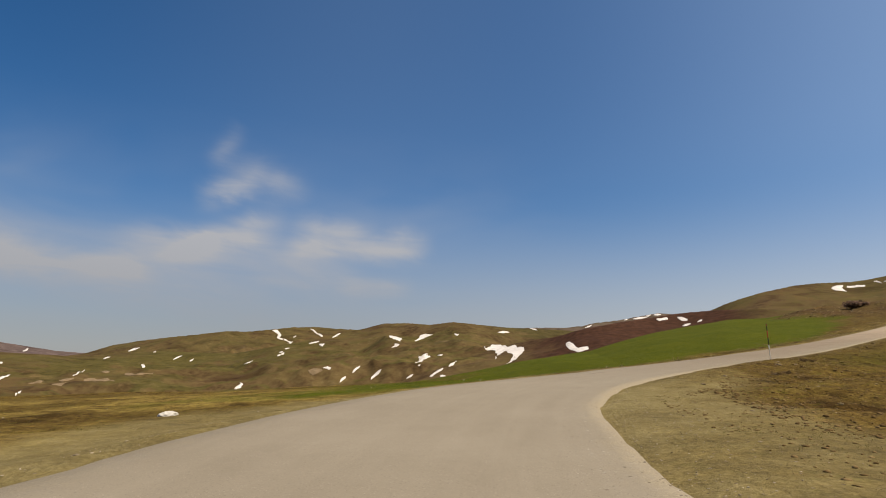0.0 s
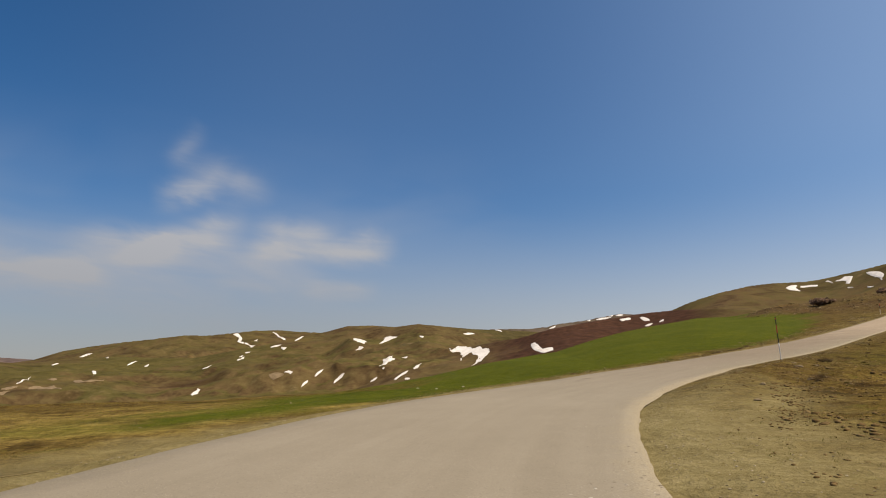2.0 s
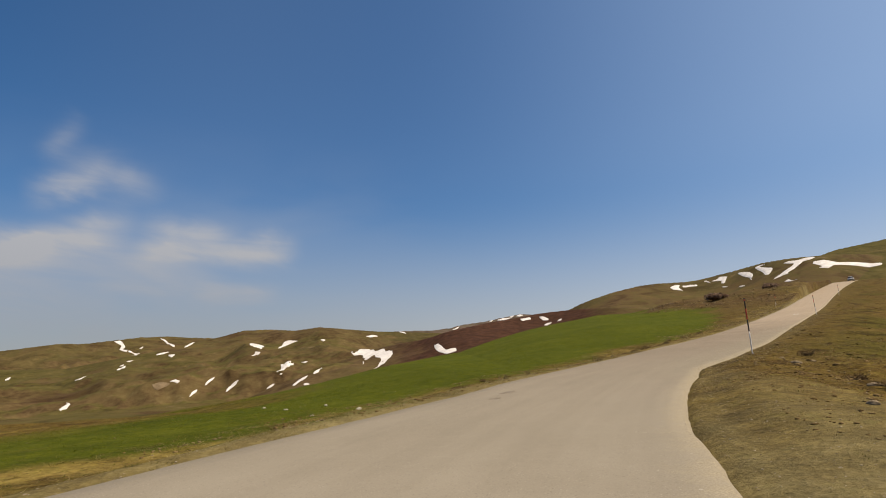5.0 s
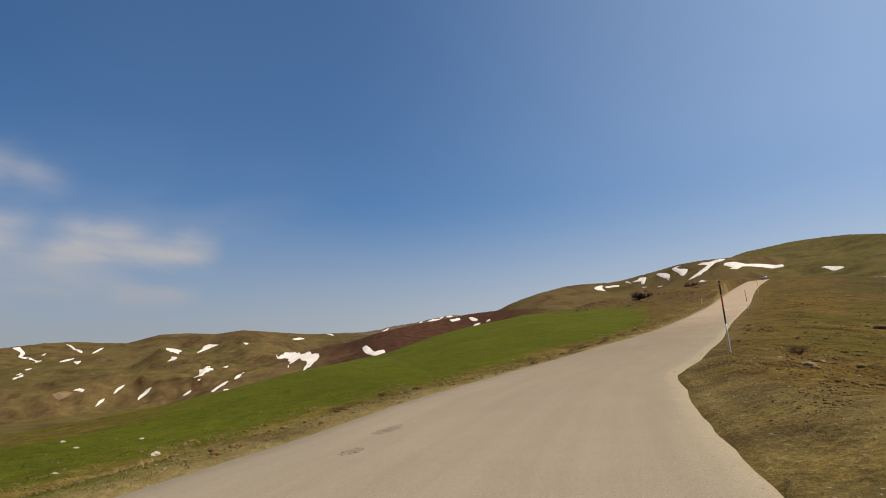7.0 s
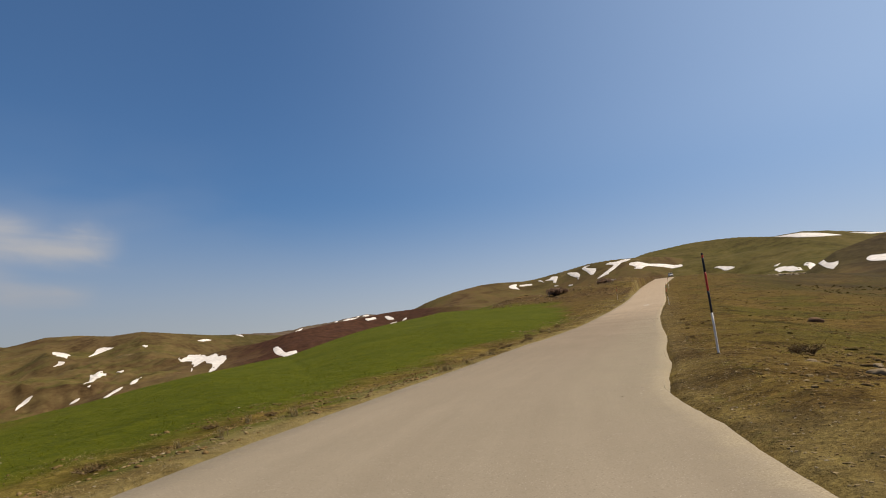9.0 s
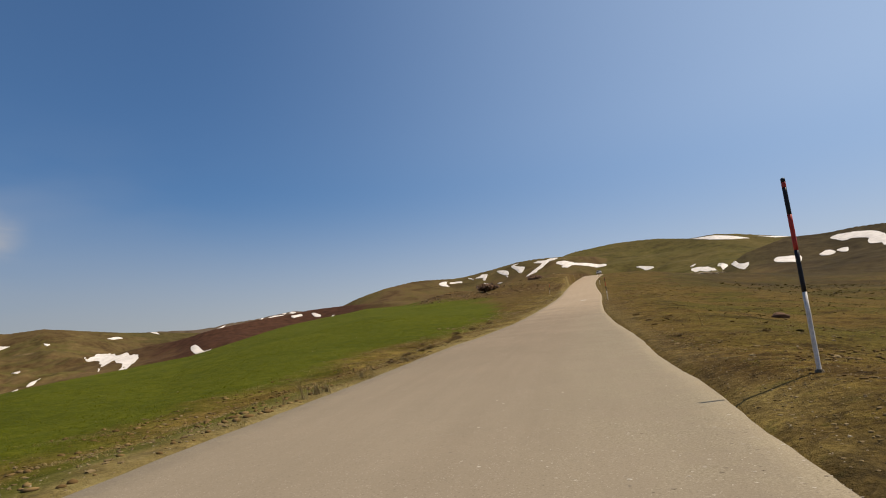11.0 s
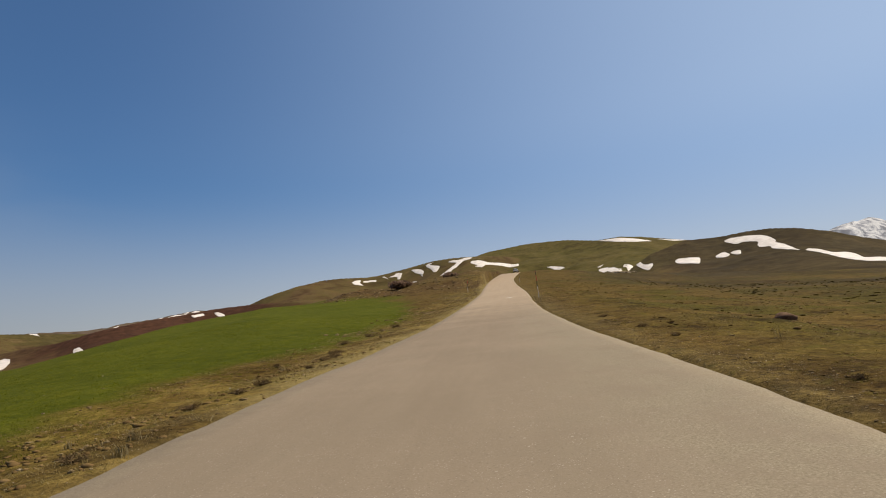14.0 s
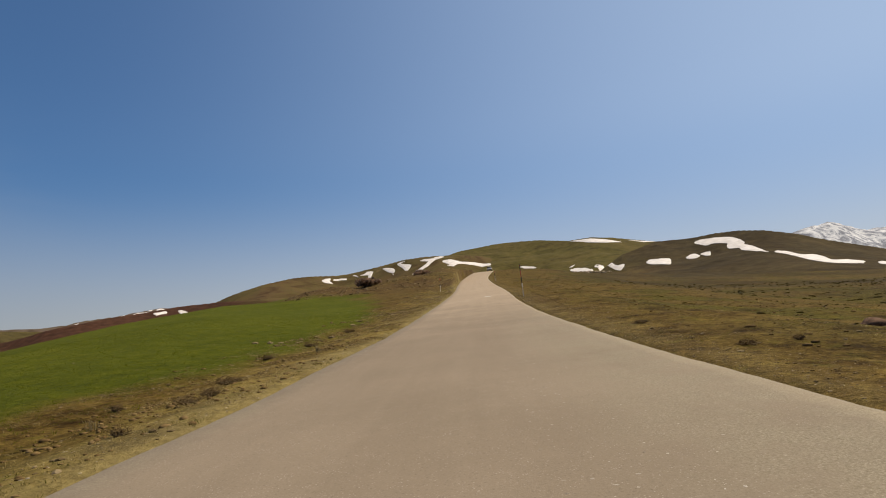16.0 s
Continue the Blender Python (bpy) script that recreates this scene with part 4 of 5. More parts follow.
def snow_pole(label):
    pole = new("snow_pole")
    bands = [("base_band", -0.35, 1.02, POLE_WHITE, "chipped white lower band"), ("black_band", 1.02, 1.57, POLE_BLACK, "black band"),
             ("red_band", 1.57, 2.05, POLE_RED, "faded red band"), ("upper_black_band", 2.05, 2.42, POLE_BLACK, "black upper band"),
             ("red_ring", 2.42, 2.49, POLE_RED, "thin red ring"), ("tip", 2.49, 2.55, POLE_BLACK, "black capped tip")]
    for name, a, b, mat, words in bands:
        bm = bmesh.new()
        r = 0.028
        if name == "tip":
            tube(bm, [(0, 0, a), (0, 0, b - 0.012), (0, 0, b)], [r, r, r * 0.7], 14)
        else:
            tube(bm, [(0, 0, a + (b - a) * k / 5) for k in range(6)], [r] * 6, 14)
        part(name, bm, mat, pole, words)
    bm = bmesh.new()
    bmesh.ops.create_cone(bm, cap_ends=True, segments=18, radius1=0.075, radius2=0.045, depth=0.07, matrix=Matrix.Translation((0, 0, 0.0)))
    for v in bm.verts:
        v.co.x += 0.02 * math.sin(v.co.y * 40)
    part("footing", bm, plain("packed_earth", (0.15, 0.11, 0.06)), pole, "packed earth round the foot")
    return tagged(pole, label, "snow pole", "snow poles along the road")


def on_ground(x, y, sink=0.0):
    return float(lie(x, y)[0]) - sink


_p = snow_pole("banded black, red and white snow pole on the dusty verge")
_p.matrix_world = pose(23.38, 41.89, on_ground(23.38, 41.89), 0.0, -1.0, 20)
for _x, _y, _rx, _ry in ((65.9, 79.7, -4, -3), (117.05, 123.0, -1, -1), (90.0, 112.0, 1, -3)):
    _q = copy_thing(_p, pose(_x, _y, on_ground(_x, _y), _rx, _ry, 70))
    tagged(_q, "weathered banded snow pole beside the climbing road")

# ---- vegetation and stones ----
def island_material(name, stops, rough=0.9, grain=0.0, thin=False):
    """Colours that differ from tuft to tuft or stone to stone."""
    m, n, l, b = material(name, rough)
    b.inputs["Specular IOR Level"].default_value = 0.05
    r = ramp(n, stops)
    rnd = n.new("ShaderNodeNewGeometry").outputs["Random Per Island"]
    if grain:
        l.new(mix(n, l, 0.35, rnd, noise_node(n, l, grain, 6, 0.7, where(n)).outputs[0]), r.inputs[0])
    else:
        l.new(rnd, r.inputs[0])
    l.new(r.outputs[0], b.inputs["Base Color"])
    if thin:
        back_lit = n.new("ShaderNodeBsdfTranslucent")
        l.new(r.outputs[0], back_lit.inputs[0])
        both = n.new("ShaderNodeMixShader")
        both.inputs[0].default_value = 0.6
        l.new(b.outputs[0], both.inputs[1])
        l.new(back_lit.outputs[0], both.inputs[2])
        l.new(both.outputs[0], n["Material Output"].inputs[0])
    return m


STRAW = island_material("dry_grass", [(0.0, (0.150, 0.105, 0.040)), (0.4, (0.250, 0.185, 0.075)), (0.75, (0.340, 0.262, 0.120)), (1.0, (0.450, 0.370, 0.205))], thin=True)
BLADE = island_material("green_grass", [(0.0, (0.070, 0.084, 0.006)), (0.5, (0.110, 0.126, 0.009)), (1.0, (0.180, 0.175, 0.018))], thin=True)
OLIVE = island_material("half_dry_grass", [(0.0, (0.080, 0.072, 0.018)), (0.5, (0.150, 0.128, 0.036)), (1.0, (0.250, 0.195, 0.072))], thin=True)
CLOD = island_material("dark_clods", [(0.0, (0.095, 0.056, 0.022)), (0.6, (0.165, 0.104, 0.044)), (1.0, (0.260, 0.175, 0.080))], 0.95, 30)
DUN = island_material("withered_tussock", [(0.0, (0.055, 0.037, 0.015)), (0.6, (0.110, 0.078, 0.030)), (1.0, (0.180, 0.130, 0.052))], thin=True)
TURF = island_material("dark_turf", [(0.0, (0.055, 0.038, 0.014)), (0.6, (0.092, 0.066, 0.022)), (1.0, (0.140, 0.104, 0.034))], 0.95, 25)
STONE = island_material("limestone", [(0.0, (0.120, 0.086, 0.050)), (0.6, (0.250, 0.195, 0.125)), (1.0, (0.420, 0.355, 0.255))], 0.9, 22)
GRIT = island_material("asphalt_chippings", [(0.0, (0.17, 0.135, 0.10)), (0.5, (0.28, 0.235, 0.18)), (1.0, (0.44, 0.39, 0.32))])
CHIP = island_material("pale_chippings", [(0.0, (0.18, 0.135, 0.080)), (0.6, (0.28, 0.220, 0.145)), (1.0, (0.42, 0.350, 0.250))])
RUBBLE = island_material("tan_rubble", [(0.0, (0.090, 0.060, 0.028)), (0.6, (0.180, 0.128, 0.066)), (1.0, (0.310, 0.235, 0.135))], 0.95, 20)
TWIG = island_material("bare_twigs", [(0.0, (0.080, 0.052, 0.028)), (0.6, (0.150, 0.100, 0.052)), (1.0, (0.25, 0.18, 0.10))])


def off_line(s, d):
    """Plan and road height at a distance along the line and to its right."""
    lx, ly, lz, tx, ty = (np.interp(s, LINE_S, v) for v in (LINE[:, 0], LINE[:, 1], LINE[:, 2], LINE_T[:, 0], LINE_T[:, 1]))
    return lx + ty * d, ly - tx * d, lz


def strewn(rand, count, s_range, d_range, keep=None, near=0.0):
    """Places on the ground beside the road, as plan and height."""
    s = rand.uniform(*s_range, count)
    u = rand.random(count) ** (1 + near)
    d = d_range[0] + (d_range[1] - d_range[0]) * u
    x, y, _ = off_line(s, d)
    if keep is not None:
        ok = keep(x, y, s, d) > rand.random(count)
        x, y, s, d = x[ok], y[ok], s[ok], d[ok]
    back_s, back_d, _ = by_road(x, y)
    ok = np.abs(back_d) > 0.12 + np.where(back_d < 0, table(LEFT_EDGE, back_s), table(RIGHT_EDGE, back_s))
    x, y, d = x[ok], y[ok], d[ok]
    return x, y, lie(x, y), d


def stuff(name, verts, faces, mat, label, category, soft=False):
    me = bpy.data.meshes.new(name)
    me.from_pydata(verts.tolist(), [], faces.tolist())
    me.polygons.foreach_set("use_smooth", np.full(len(me.polygons), soft))
    me.materials.append(mat)
    return tagged(new(name, me), label, category, kind="stuff")


def tufts(name, rand, place, tall, spread, blades, mat, label, category):
    """Tufts of bent, tapered blades."""
    x, y, z, _ = place
    n = len(x)
    size = rand.lognormal(0, 0.35, n)
    a = rand.uniform(0, 2 * math.pi, (n, blades))
    lean = rand.uniform(0.2, 1.0, (n, blades)) * spread * size[:, None]
    h = tall * size[:, None] * rand.uniform(0.5, 1.1, (n, blades))
    wid = 0.04 * h + 0.0026
    off = rand.uniform(0, 0.35, (n, blades)) * spread * size[:, None]
    ca, sa = np.cos(a), np.sin(a)
    bx, by = x[:, None] + ca * off, y[:, None] + sa * off
    p = np.empty((n, blades, 5, 3))
    p[..., 0, :] = np.stack([bx - sa * wid, by + ca * wid, z[:, None] - 0.03 + 0 * a], -1)
    p[..., 1, :] = np.stack([bx + sa * wid, by - ca * wid, z[:, None] - 0.03 + 0 * a], -1)
    mx, my, mz = bx + ca * lean * 0.4, by + sa * lean * 0.4, z[:, None] + h * 0.65
    p[..., 2, :] = np.stack([mx + sa * wid * 0.7, my - ca * wid * 0.7, mz], -1)
    p[..., 3, :] = np.stack([mx - sa * wid * 0.7, my + ca * wid * 0.7, mz], -1)
    p[..., 4, :] = np.stack([bx + ca * lean, by + sa * lean, z[:, None] + h], -1)
    v = p.reshape(-1, 3)
    k = np.arange(n * blades)[:, None] * 5
    f = np.concatenate([k + np.array([[0, 1, 2]]), k + np.array([[0, 2, 3]]), k + np.array([[3, 2, 4]])])
    return stuff(name, v, f, mat, label, category)


_ico = bmesh.new()
bmesh.ops.create_icosphere(_ico, subdivisions=1, radius=1.0)
ICO_V = np.array([v.co[:] for v in _ico.verts])
ICO_F = np.array([[v.index for v in f.verts] for f in _ico.faces])
_ico.free()


def lumps(name, rand, place, size, flat, mat, label, category):
    """Small uneven lumps half sunk in the ground."""
    x, y, z, _ = place
    n = len(x)
    r = size * rand.lognormal(0, 0.45, n).clip(0.4, 1.9)
    v = ICO_V[None] * (1 + 0.5 * (rand.random((n, len(ICO_V), 1)) - 0.5))
    v = v * np.stack([r * rand.uniform(0.7, 1.5, n), r * rand.uniform(0.7, 1.5, n), r * flat * rand.uniform(0.6, 1.4, n)], -1)[:, None]
    a = rand.uniform(0, 2 * math.pi, n)[:, None]
    w = np.stack([v[..., 0] * np.cos(a) - v[..., 1] * np.sin(a), v[..., 0] * np.sin(a) + v[..., 1] * np.cos(a), v[..., 2]], -1)
    w = w + np.stack([x, y, z + 0.15 * r * flat], -1)[:, None]
    f = ICO_F[None] + (np.arange(n) * len(ICO_V))[:, None, None]
    return stuff(name, w.reshape(-1, 3), f.reshape(-1, 3), mat, label, category, mat in (TURF, CLOD))


R_ = np.random.RandomState(11)


def patchy(x, y, s, d):
    return smooth(-0.05, 0.3, fbm(x, y, 7, 4, 70)) * smooth(5, 12, d)


def ragged(size, low, high, seed):
    return lambda x, y, s, d: smooth(low, high, fbm(x, y, size, 3, seed))


def cropped(x, y, s, d):
    return smooth(24, 60, y - 0.25 * x) * smooth(5.8, 7.5, -d)


tufts("verge_grass", R_, strewn(R_, 32000, (86, 245), (-2.9, -8.5), ragged(2.2, -0.2, 0.25, 61), 0.2), 0.026, 0.24, 7, STRAW, "dry straw-coloured grass on the verge", "grass")
tufts("verge_tussocks", R_, strewn(R_, 7000, (86, 210), (-3.1, -9.0), ragged(1.6, 0.0, 0.4, 62), 0.2), 0.036, 0.20, 14, OLIVE, "half-dry olive tussocks on the verge", "grass")
tufts("crop_grass", R_, strewn(R_, 40000, (84, 170), (-5.6, -26), cropped, 0.8), 0.030, 0.10, 4, BLADE, "short green crop sprouting in rows", "crop")
tufts("left_pasture_grass", R_, strewn(R_, 16000, (62, 100), (-8.5, -45), ragged(3.0, -0.2, 0.3, 63), 0.6), 0.026, 0.13, 5, OLIVE, "sparse olive pasture grass", "grass")
tufts("pasture_grass", R_, strewn(R_, 38000, (66, 210), (4.6, 60), ragged(3.2, -0.15, 0.3, 64), 0.8), 0.022, 0.13, 5, OLIVE, "grazed olive-brown pasture grass", "grass")
tufts("bank_straw", R_, strewn(R_, 14000, (66, 190), (3.9, 26), ragged(2.0, -0.1, 0.35, 65), 0.5), 0.020, 0.13, 5, STRAW, "dry straw among the pasture grass", "grass")
lumps("dark_clods", R_, strewn(R_, 6500, (70, 215), (5.5, 80), ragged(5.0, -0.1, 0.35, 66), 0.4), 0.036, 0.5, CLOD, "dark clods of earth in the pasture", "clod")
lumps("far_hummocks", R_, strewn(R_, 5500, (100, 300), (32, 190), ragged(12.0, -0.2, 0.3, 74), 0.0), 0.24, 0.35, TURF, "low dark tussocks dotted over the far pasture", "tussock")
lumps("pasture_hummocks", R_, strewn(R_, 9000, (84, 260), (8, 170), patchy, 0.2), 0.078, 0.45, TURF, "low dark tussocks dotted over the pasture", "tussock")
tufts("dark_tussocks", R_, strewn(R_, 5000, (84, 230), (7, 90), ragged(1.4, 0.05, 0.4, 73), 0.3), 0.050, 0.30, 10, DUN, "dark brown withered tussocks in the pasture", "tussock")
lumps("bank_earth", R_, strewn(R_, 6000, (66, 118), (6.4, 24), ragged(2.4, -0.15, 0.25, 75), 0.5), 0.030, 0.6, CLOD, "crumbled brown earth on the broken bank", "clod")
lumps("bank_rubble", R_, strewn(R_, 1800, (66, 118), (6.8, 24), ragged(2.4, -0.1, 0.3, 76), 0.5), 0.026, 0.6, RUBBLE, "tan stones scattered on the broken bank", "rubble")
lumps("pasture_litter", R_, strewn(R_, 9000, (66, 150), (4.6, 26), ragged(4.0, -0.25, 0.3, 71), 0.4), 0.022, 0.45, CLOD, "crumbs of dark earth and dung", "clod")
lumps("verge_clods", R_, strewn(R_, 4500, (92, 200), (-3.3, -7.0), ragged(1.8, 0.0, 0.35, 67)), 0.03, 0.6, CLOD, "dark crumbled earth along the verge", "clod")
lumps("verge_gravel", R_, strewn(R_, 5200, (62, 190), (-2.75, -5.0), None, 1.2), 0.009, 0.5, CHIP, "loose pale gravel beside the asphalt", "gravel")
lumps("bank_gravel", R_, strewn(R_, 12000, (62, 170), (2.9, 5.5), None, 1.6), 0.008, 0.5, CHIP, "loose pale gravel beside the asphalt", "gravel")
lumps("pasture_stones", R_, strewn(R_, 500, (66, 200), (4.5, 45), None, 0.7), 0.020, 0.5, STONE, "small pale stones lying in the pasture", "stone")
lumps("field_stones", R_, strewn(R_, 260, (66, 190), (-4.0, -16), None, 0.4), 0.020, 0.6, STONE, "small pale stones along the field edge", "stone")


def boulder(x, y, size, flat, mat, label, seed, category="stone", group="stones beside the road"):
    bm = bmesh.new()
    bmesh.ops.create_icosphere(bm, subdivisions=3, radius=1.0)
    for v in bm.verts:
        q = v.co * 1.3 + Vector((seed * 3.7, 0, 0))
        k = 1 + 0.30 * noise.noise(q) + 0.16 * noise.noise(q * 2.7) + 0.06 * noise.noise(q * 7)
        v.co = Vector((v.co.x * 1.25, v.co.y * 0.95, v.co.z * flat)) * k * size
    for f in bm.faces:
        f.smooth = seed % 3 == 0
    me = bpy.data.meshes.new("stone")
    bm.to_mesh(me)
    bm.free()
    me.materials.append(mat)
    ob = new("stone" if category == "stone" else "earth_mound", me)
    ob.matrix_world = pose(x, y, on_ground(x, y) + size * flat * 0.25, 0, 0, seed * 41)
    return tagged(ob, label, category, group)


WHITE_STONE = plain("chalky_white_stone", (0.50, 0.46, 0.40), 0.85, 0.0, 0.2, 9.0)
PALE_STONE = plain("pale_field_stone", (0.36, 0.32, 0.25), 0.9, 0.0, 0.3, 11.0)
GREY_STONE = plain("weathered_stone", (0.20, 0.145, 0.085), 0.9, 0.0, 0.35, 14.0)
EARTH = plain("bare_dark_earth", (0.130, 0.072, 0.042), 0.95, 0.0, 0.4, 10.0)
boulder(-8.12, 17.74, 0.23, 0.45, WHITE_STONE, "large chalky white stone on the yellow grass", 1)
for _k, (_x, _y, _s) in enumerate(((5.59, 40.11, 0.20), (1.76, 49.31, 0.17), (2.91, 45.8, 0.14), (4.6, 45.63, 0.13), (29.2, 61.5, 0.06), (28.7, 59.9, 0.055), (4.0, 39.2, 0.11))):
    boulder(_x, _y, _s * 0.55, 0.5, PALE_STONE, "pale stone in the grass beside the field", _k + 2)
for _k, (_x, _y, _s) in enumerate(((21.34, 37.41, 0.20), (22.2, 39.0, 0.13), (22.9, 38.2, 0.15), (13.0, 27.2, 0.13), (17.4, 31.0, 0.17), (9.9, 22.5, 0.10))):
    boulder(_x, _y, _s * 0.75, 0.5, GREY_STONE, "weathered brown stone on the dry pasture", _k + 12)
boulder(52.45, 55.93, 0.42, 0.60, EARTH, "low dark mound of bare earth in the pasture", 30, "mound", "earth mounds")


def bush(x, y, wide, tall, stems, label, seed, leaf=0.0, wood=None, scraps=None):
    """A bare thorny bush: forking stems from one root, with dead leaf scraps."""
    rnd = random.Random(seed)
    thing = new("thorn_bush")
    bm = bmesh.new()
    tips = []
    for _ in range(stems):
        a, out = rnd.uniform(0, 2 * math.pi), rnd.uniform(0.25, 1.0) * wide / 2
        top = Vector((math.cos(a) * out, math.sin(a) * out, tall * rnd.uniform(0.45, 1.0) * (1.1 - 0.5 * out / wide)))
        bend = Vector((top.x * 0.35, top.y * 0.35, top.z * 0.6)) + Vector((rnd.uniform(-1, 1), rnd.uniform(-1, 1), 0)) * wide * 0.06
        thick = 0.006 + 0.012 * wide
        tube(bm, [Vector((top.x * 0.06, top.y * 0.06, -0.05)), bend, top], [thick, thick * 0.7, thick * 0.25], 5, False)
        for _ in range(3):
            u = rnd.uniform(0.3, 0.9)
            start = bend.lerp(top, u)
            end = start + Vector((rnd.uniform(-1, 1), rnd.uniform(-1, 1), rnd.uniform(0.1, 0.9))) * wide * 0.16
            tube(bm, [start, end], [thick * 0.4, thick * 0.15], 4, False)
            tips.append(end)
    tagged(part("branchwork", bm, wood or TWIG, thing, "dark bare stems"), kind="stuff")
    bm = bmesh.new()
    for t in tips:
        for _ in range(4):
            c = t + Vector((rnd.uniform(-1, 1), rnd.uniform(-1, 1), rnd.uniform(-1, 0.6))) * wide * 0.09
            q = Euler((rnd.uniform(0, 6), rnd.uniform(0, 6), rnd.uniform(0, 6))).to_matrix()
            r = wide * rnd.uniform(0.012, 0.03) * (1 + leaf)
            bm.faces.new([bm.verts.new(c + q @ Vector(p) * r) for p in ((-1, 0, 0), (0, -0.6, 0.1), (1.2, 0, 0), (0, 0.6, 0.1))])
    tagged(part("foliage", bm, scraps or CLOD, thing, "withered brown leaf scraps"), kind="stuff")
    thing.matrix_world = pose(x, y, on_ground(x, y, 0.02), 0, 0, seed * 37)
    return tagged(thing, label, "bush", "thorn bushes")


for _k, (_x, _y, _w, _h) in enumerate(((25.0, 40.6, 0.9, 0.38), (26.2, 41.6, 0.7, 0.36), (29.0, 59.4, 0.6, 0.20), (33.2, 63.0, 0.6, 0.2), (38.2, 70.1, 0.9, 0.22), (32.3, 65.1, 0.5, 0.18), (31.1, 61.0, 0.4, 0.17), (34.4, 64.8, 0.8, 0.2), (24.7, 55.2, 0.45, 0.16), (26.9, 57.8, 0.55, 0.2), (28.2, 58.7, 0.5, 0.16), (32.7, 62.8, 0.6, 0.18),
                                       (10.0, 43.5, 0.7, 0.14), (12.2, 47.0, 0.6, 0.16), (13.6, 47.4, 0.5, 0.15), (41.6, 72.6, 0.8, 0.2), (46.0, 76.0, 0.9, 0.22),
                                       (19.3, 33.2, 0.9, 0.25), (17.3, 30.5, 0.7, 0.22), (33.5, 47.5, 0.5, 0.2), (40.2, 55.4, 0.35, 0.14), (31.3, 49.0, 0.3, 0.12), (39.7, 56.1, 0.5, 0.14), (44.3, 60.2, 0.6, 0.14), (36.8, 53.7, 0.4, 0.1))):
    bush(_x, _y, _w * 0.85, _h * 0.62, 26, "small bare thorn bush on the dry ground", _k + 3)
SCRUB = island_material("scrub", [(0.0, (0.14, 0.088, 0.060)), (1.0, (0.34, 0.225, 0.155))], thin=True)
for _k, (_x, _y, _w, _h) in enumerate(((108.9, 153.2, 4.2, 1.5), (111.4, 152.6, 2.6, 0.9), (137.6, 164.4, 4.0, 1.25), (139.8, 165.6, 3.2, 1.2), (135.2, 163.6, 2.0, 0.8))):
    bush(_x, _y, _w, _h, 110, "dark rounded thicket of leafless scrub on the bank", _k + 40, 2.0, SCRUB, SCRUB)
_r, _b = R_.uniform(132, 190, 1000), np.radians(R_.uniform(32, 46, 1000))
_x, _y = HUB[0] + _r * np.sin(_b), HUB[1] + _r * np.cos(_b)
_ok = by_road(_x, _y)[1] < -6
lumps("bank_clods", R_, (_x[_ok], _y[_ok], lie(_x[_ok], _y[_ok]), None), 0.17, 0.4, RUBBLE, "tan clods and stones on the rough bank", "clod")


def rubble_bank(*plan):
    """Pale stones heaped over an outline on the plan."""
    p = np.array(plan, float)
    w = R_.dirichlet(np.ones(len(p)) * 0.6, 420)
    x, y = (w @ p).T
    return lumps("rubble_bank", R_, (x, y, lie(x, y), None), 0.45, 0.5, STONE, "low bank of pale stones at the foot of the hill", "rubble")


rubble_bank((206, 157), (216, 159), (223, 159), (234, 160), (236, 159), (224, 156), (214, 157))
lumps("field_edge_rubble", R_, strewn(R_, 1500, (146, 250), (-3.8, -10.0), ragged(3.0, -0.1, 0.3, 72)), 0.085, 0.5, RUBBLE, "tan rubble heaped along the edge of the field", "rubble")
Q_ = np.random.RandomState(83)
lumps("verge_rubble", Q_, strewn(Q_, 6000, (90, 205), (-3.5, -8.5), ragged(1.5, 0.0, 0.3, 84), 0.2), 0.026, 0.55, RUBBLE, "tan crumbs and small stones along the verge", "rubble")
lumps("verge_earth", Q_, strewn(Q_, 6500, (90, 205), (-3.4, -8.5), ragged(1.3, 0.02, 0.3, 85), 0.2), 0.036, 0.55, CLOD, "dark broken clods along the field edge", "clod")
lumps("edge_gravel", Q_, strewn(Q_, 12000, (96, 175), (3.0, 4.8), None, 0.9), 0.012, 0.5, RUBBLE, "tan gravel spilled over the edge of the asphalt", "gravel")
lumps("pasture_crumbs", Q_, strewn(Q_, 9000, (88, 230), (4.4, 75), ragged(3.5, -0.1, 0.3, 86), 0.5), 0.034, 0.5, RUBBLE, "tan crumbs of dry earth in the pasture", "clod")
lumps("pasture_clods", Q_, strewn(Q_, 7000, (88, 240), (5.5, 90), ragged(2.6, 0.0, 0.3, 87), 0.3), 0.060, 0.5, CLOD, "dark brown clods dotted over the pasture", "clod")


def stalks(x, y, tall, count, lean, label, seed):
    """A bunch of tall dead grass stalks."""
    rnd = random.Random(seed)
    bm = bmesh.new()
    for _ in range(count):
        a = rnd.uniform(0, 2 * math.pi)
        o = Vector((math.cos(a), math.sin(a), 0)) * rnd.uniform(0, 0.10)
        h = tall * rnd.uniform(0.5, 1.0)
        w = Vector((rnd.uniform(-1, 1) * 0.3 + lean[0], rnd.uniform(-1, 1) * 0.3 + lean[1], 0)) * h
        tube(bm, [o - Vector((0, 0, 0.03)), o + w * 0.35 + Vector((0, 0, h * 0.6)), o + w + Vector((0, 0, h))], [0.0045, 0.0035, 0.0015], 4, False)
    me = bpy.data.meshes.new("dead_grass")
    bm.to_mesh(me)
    bm.free()
    me.materials.append(PALE_STRAW)
    ob = new("dead_grass", me)
    ob.matrix_world = pose(x, y, on_ground(x, y))
    return tagged(ob, label, "dead grass", "bunches of dead grass")


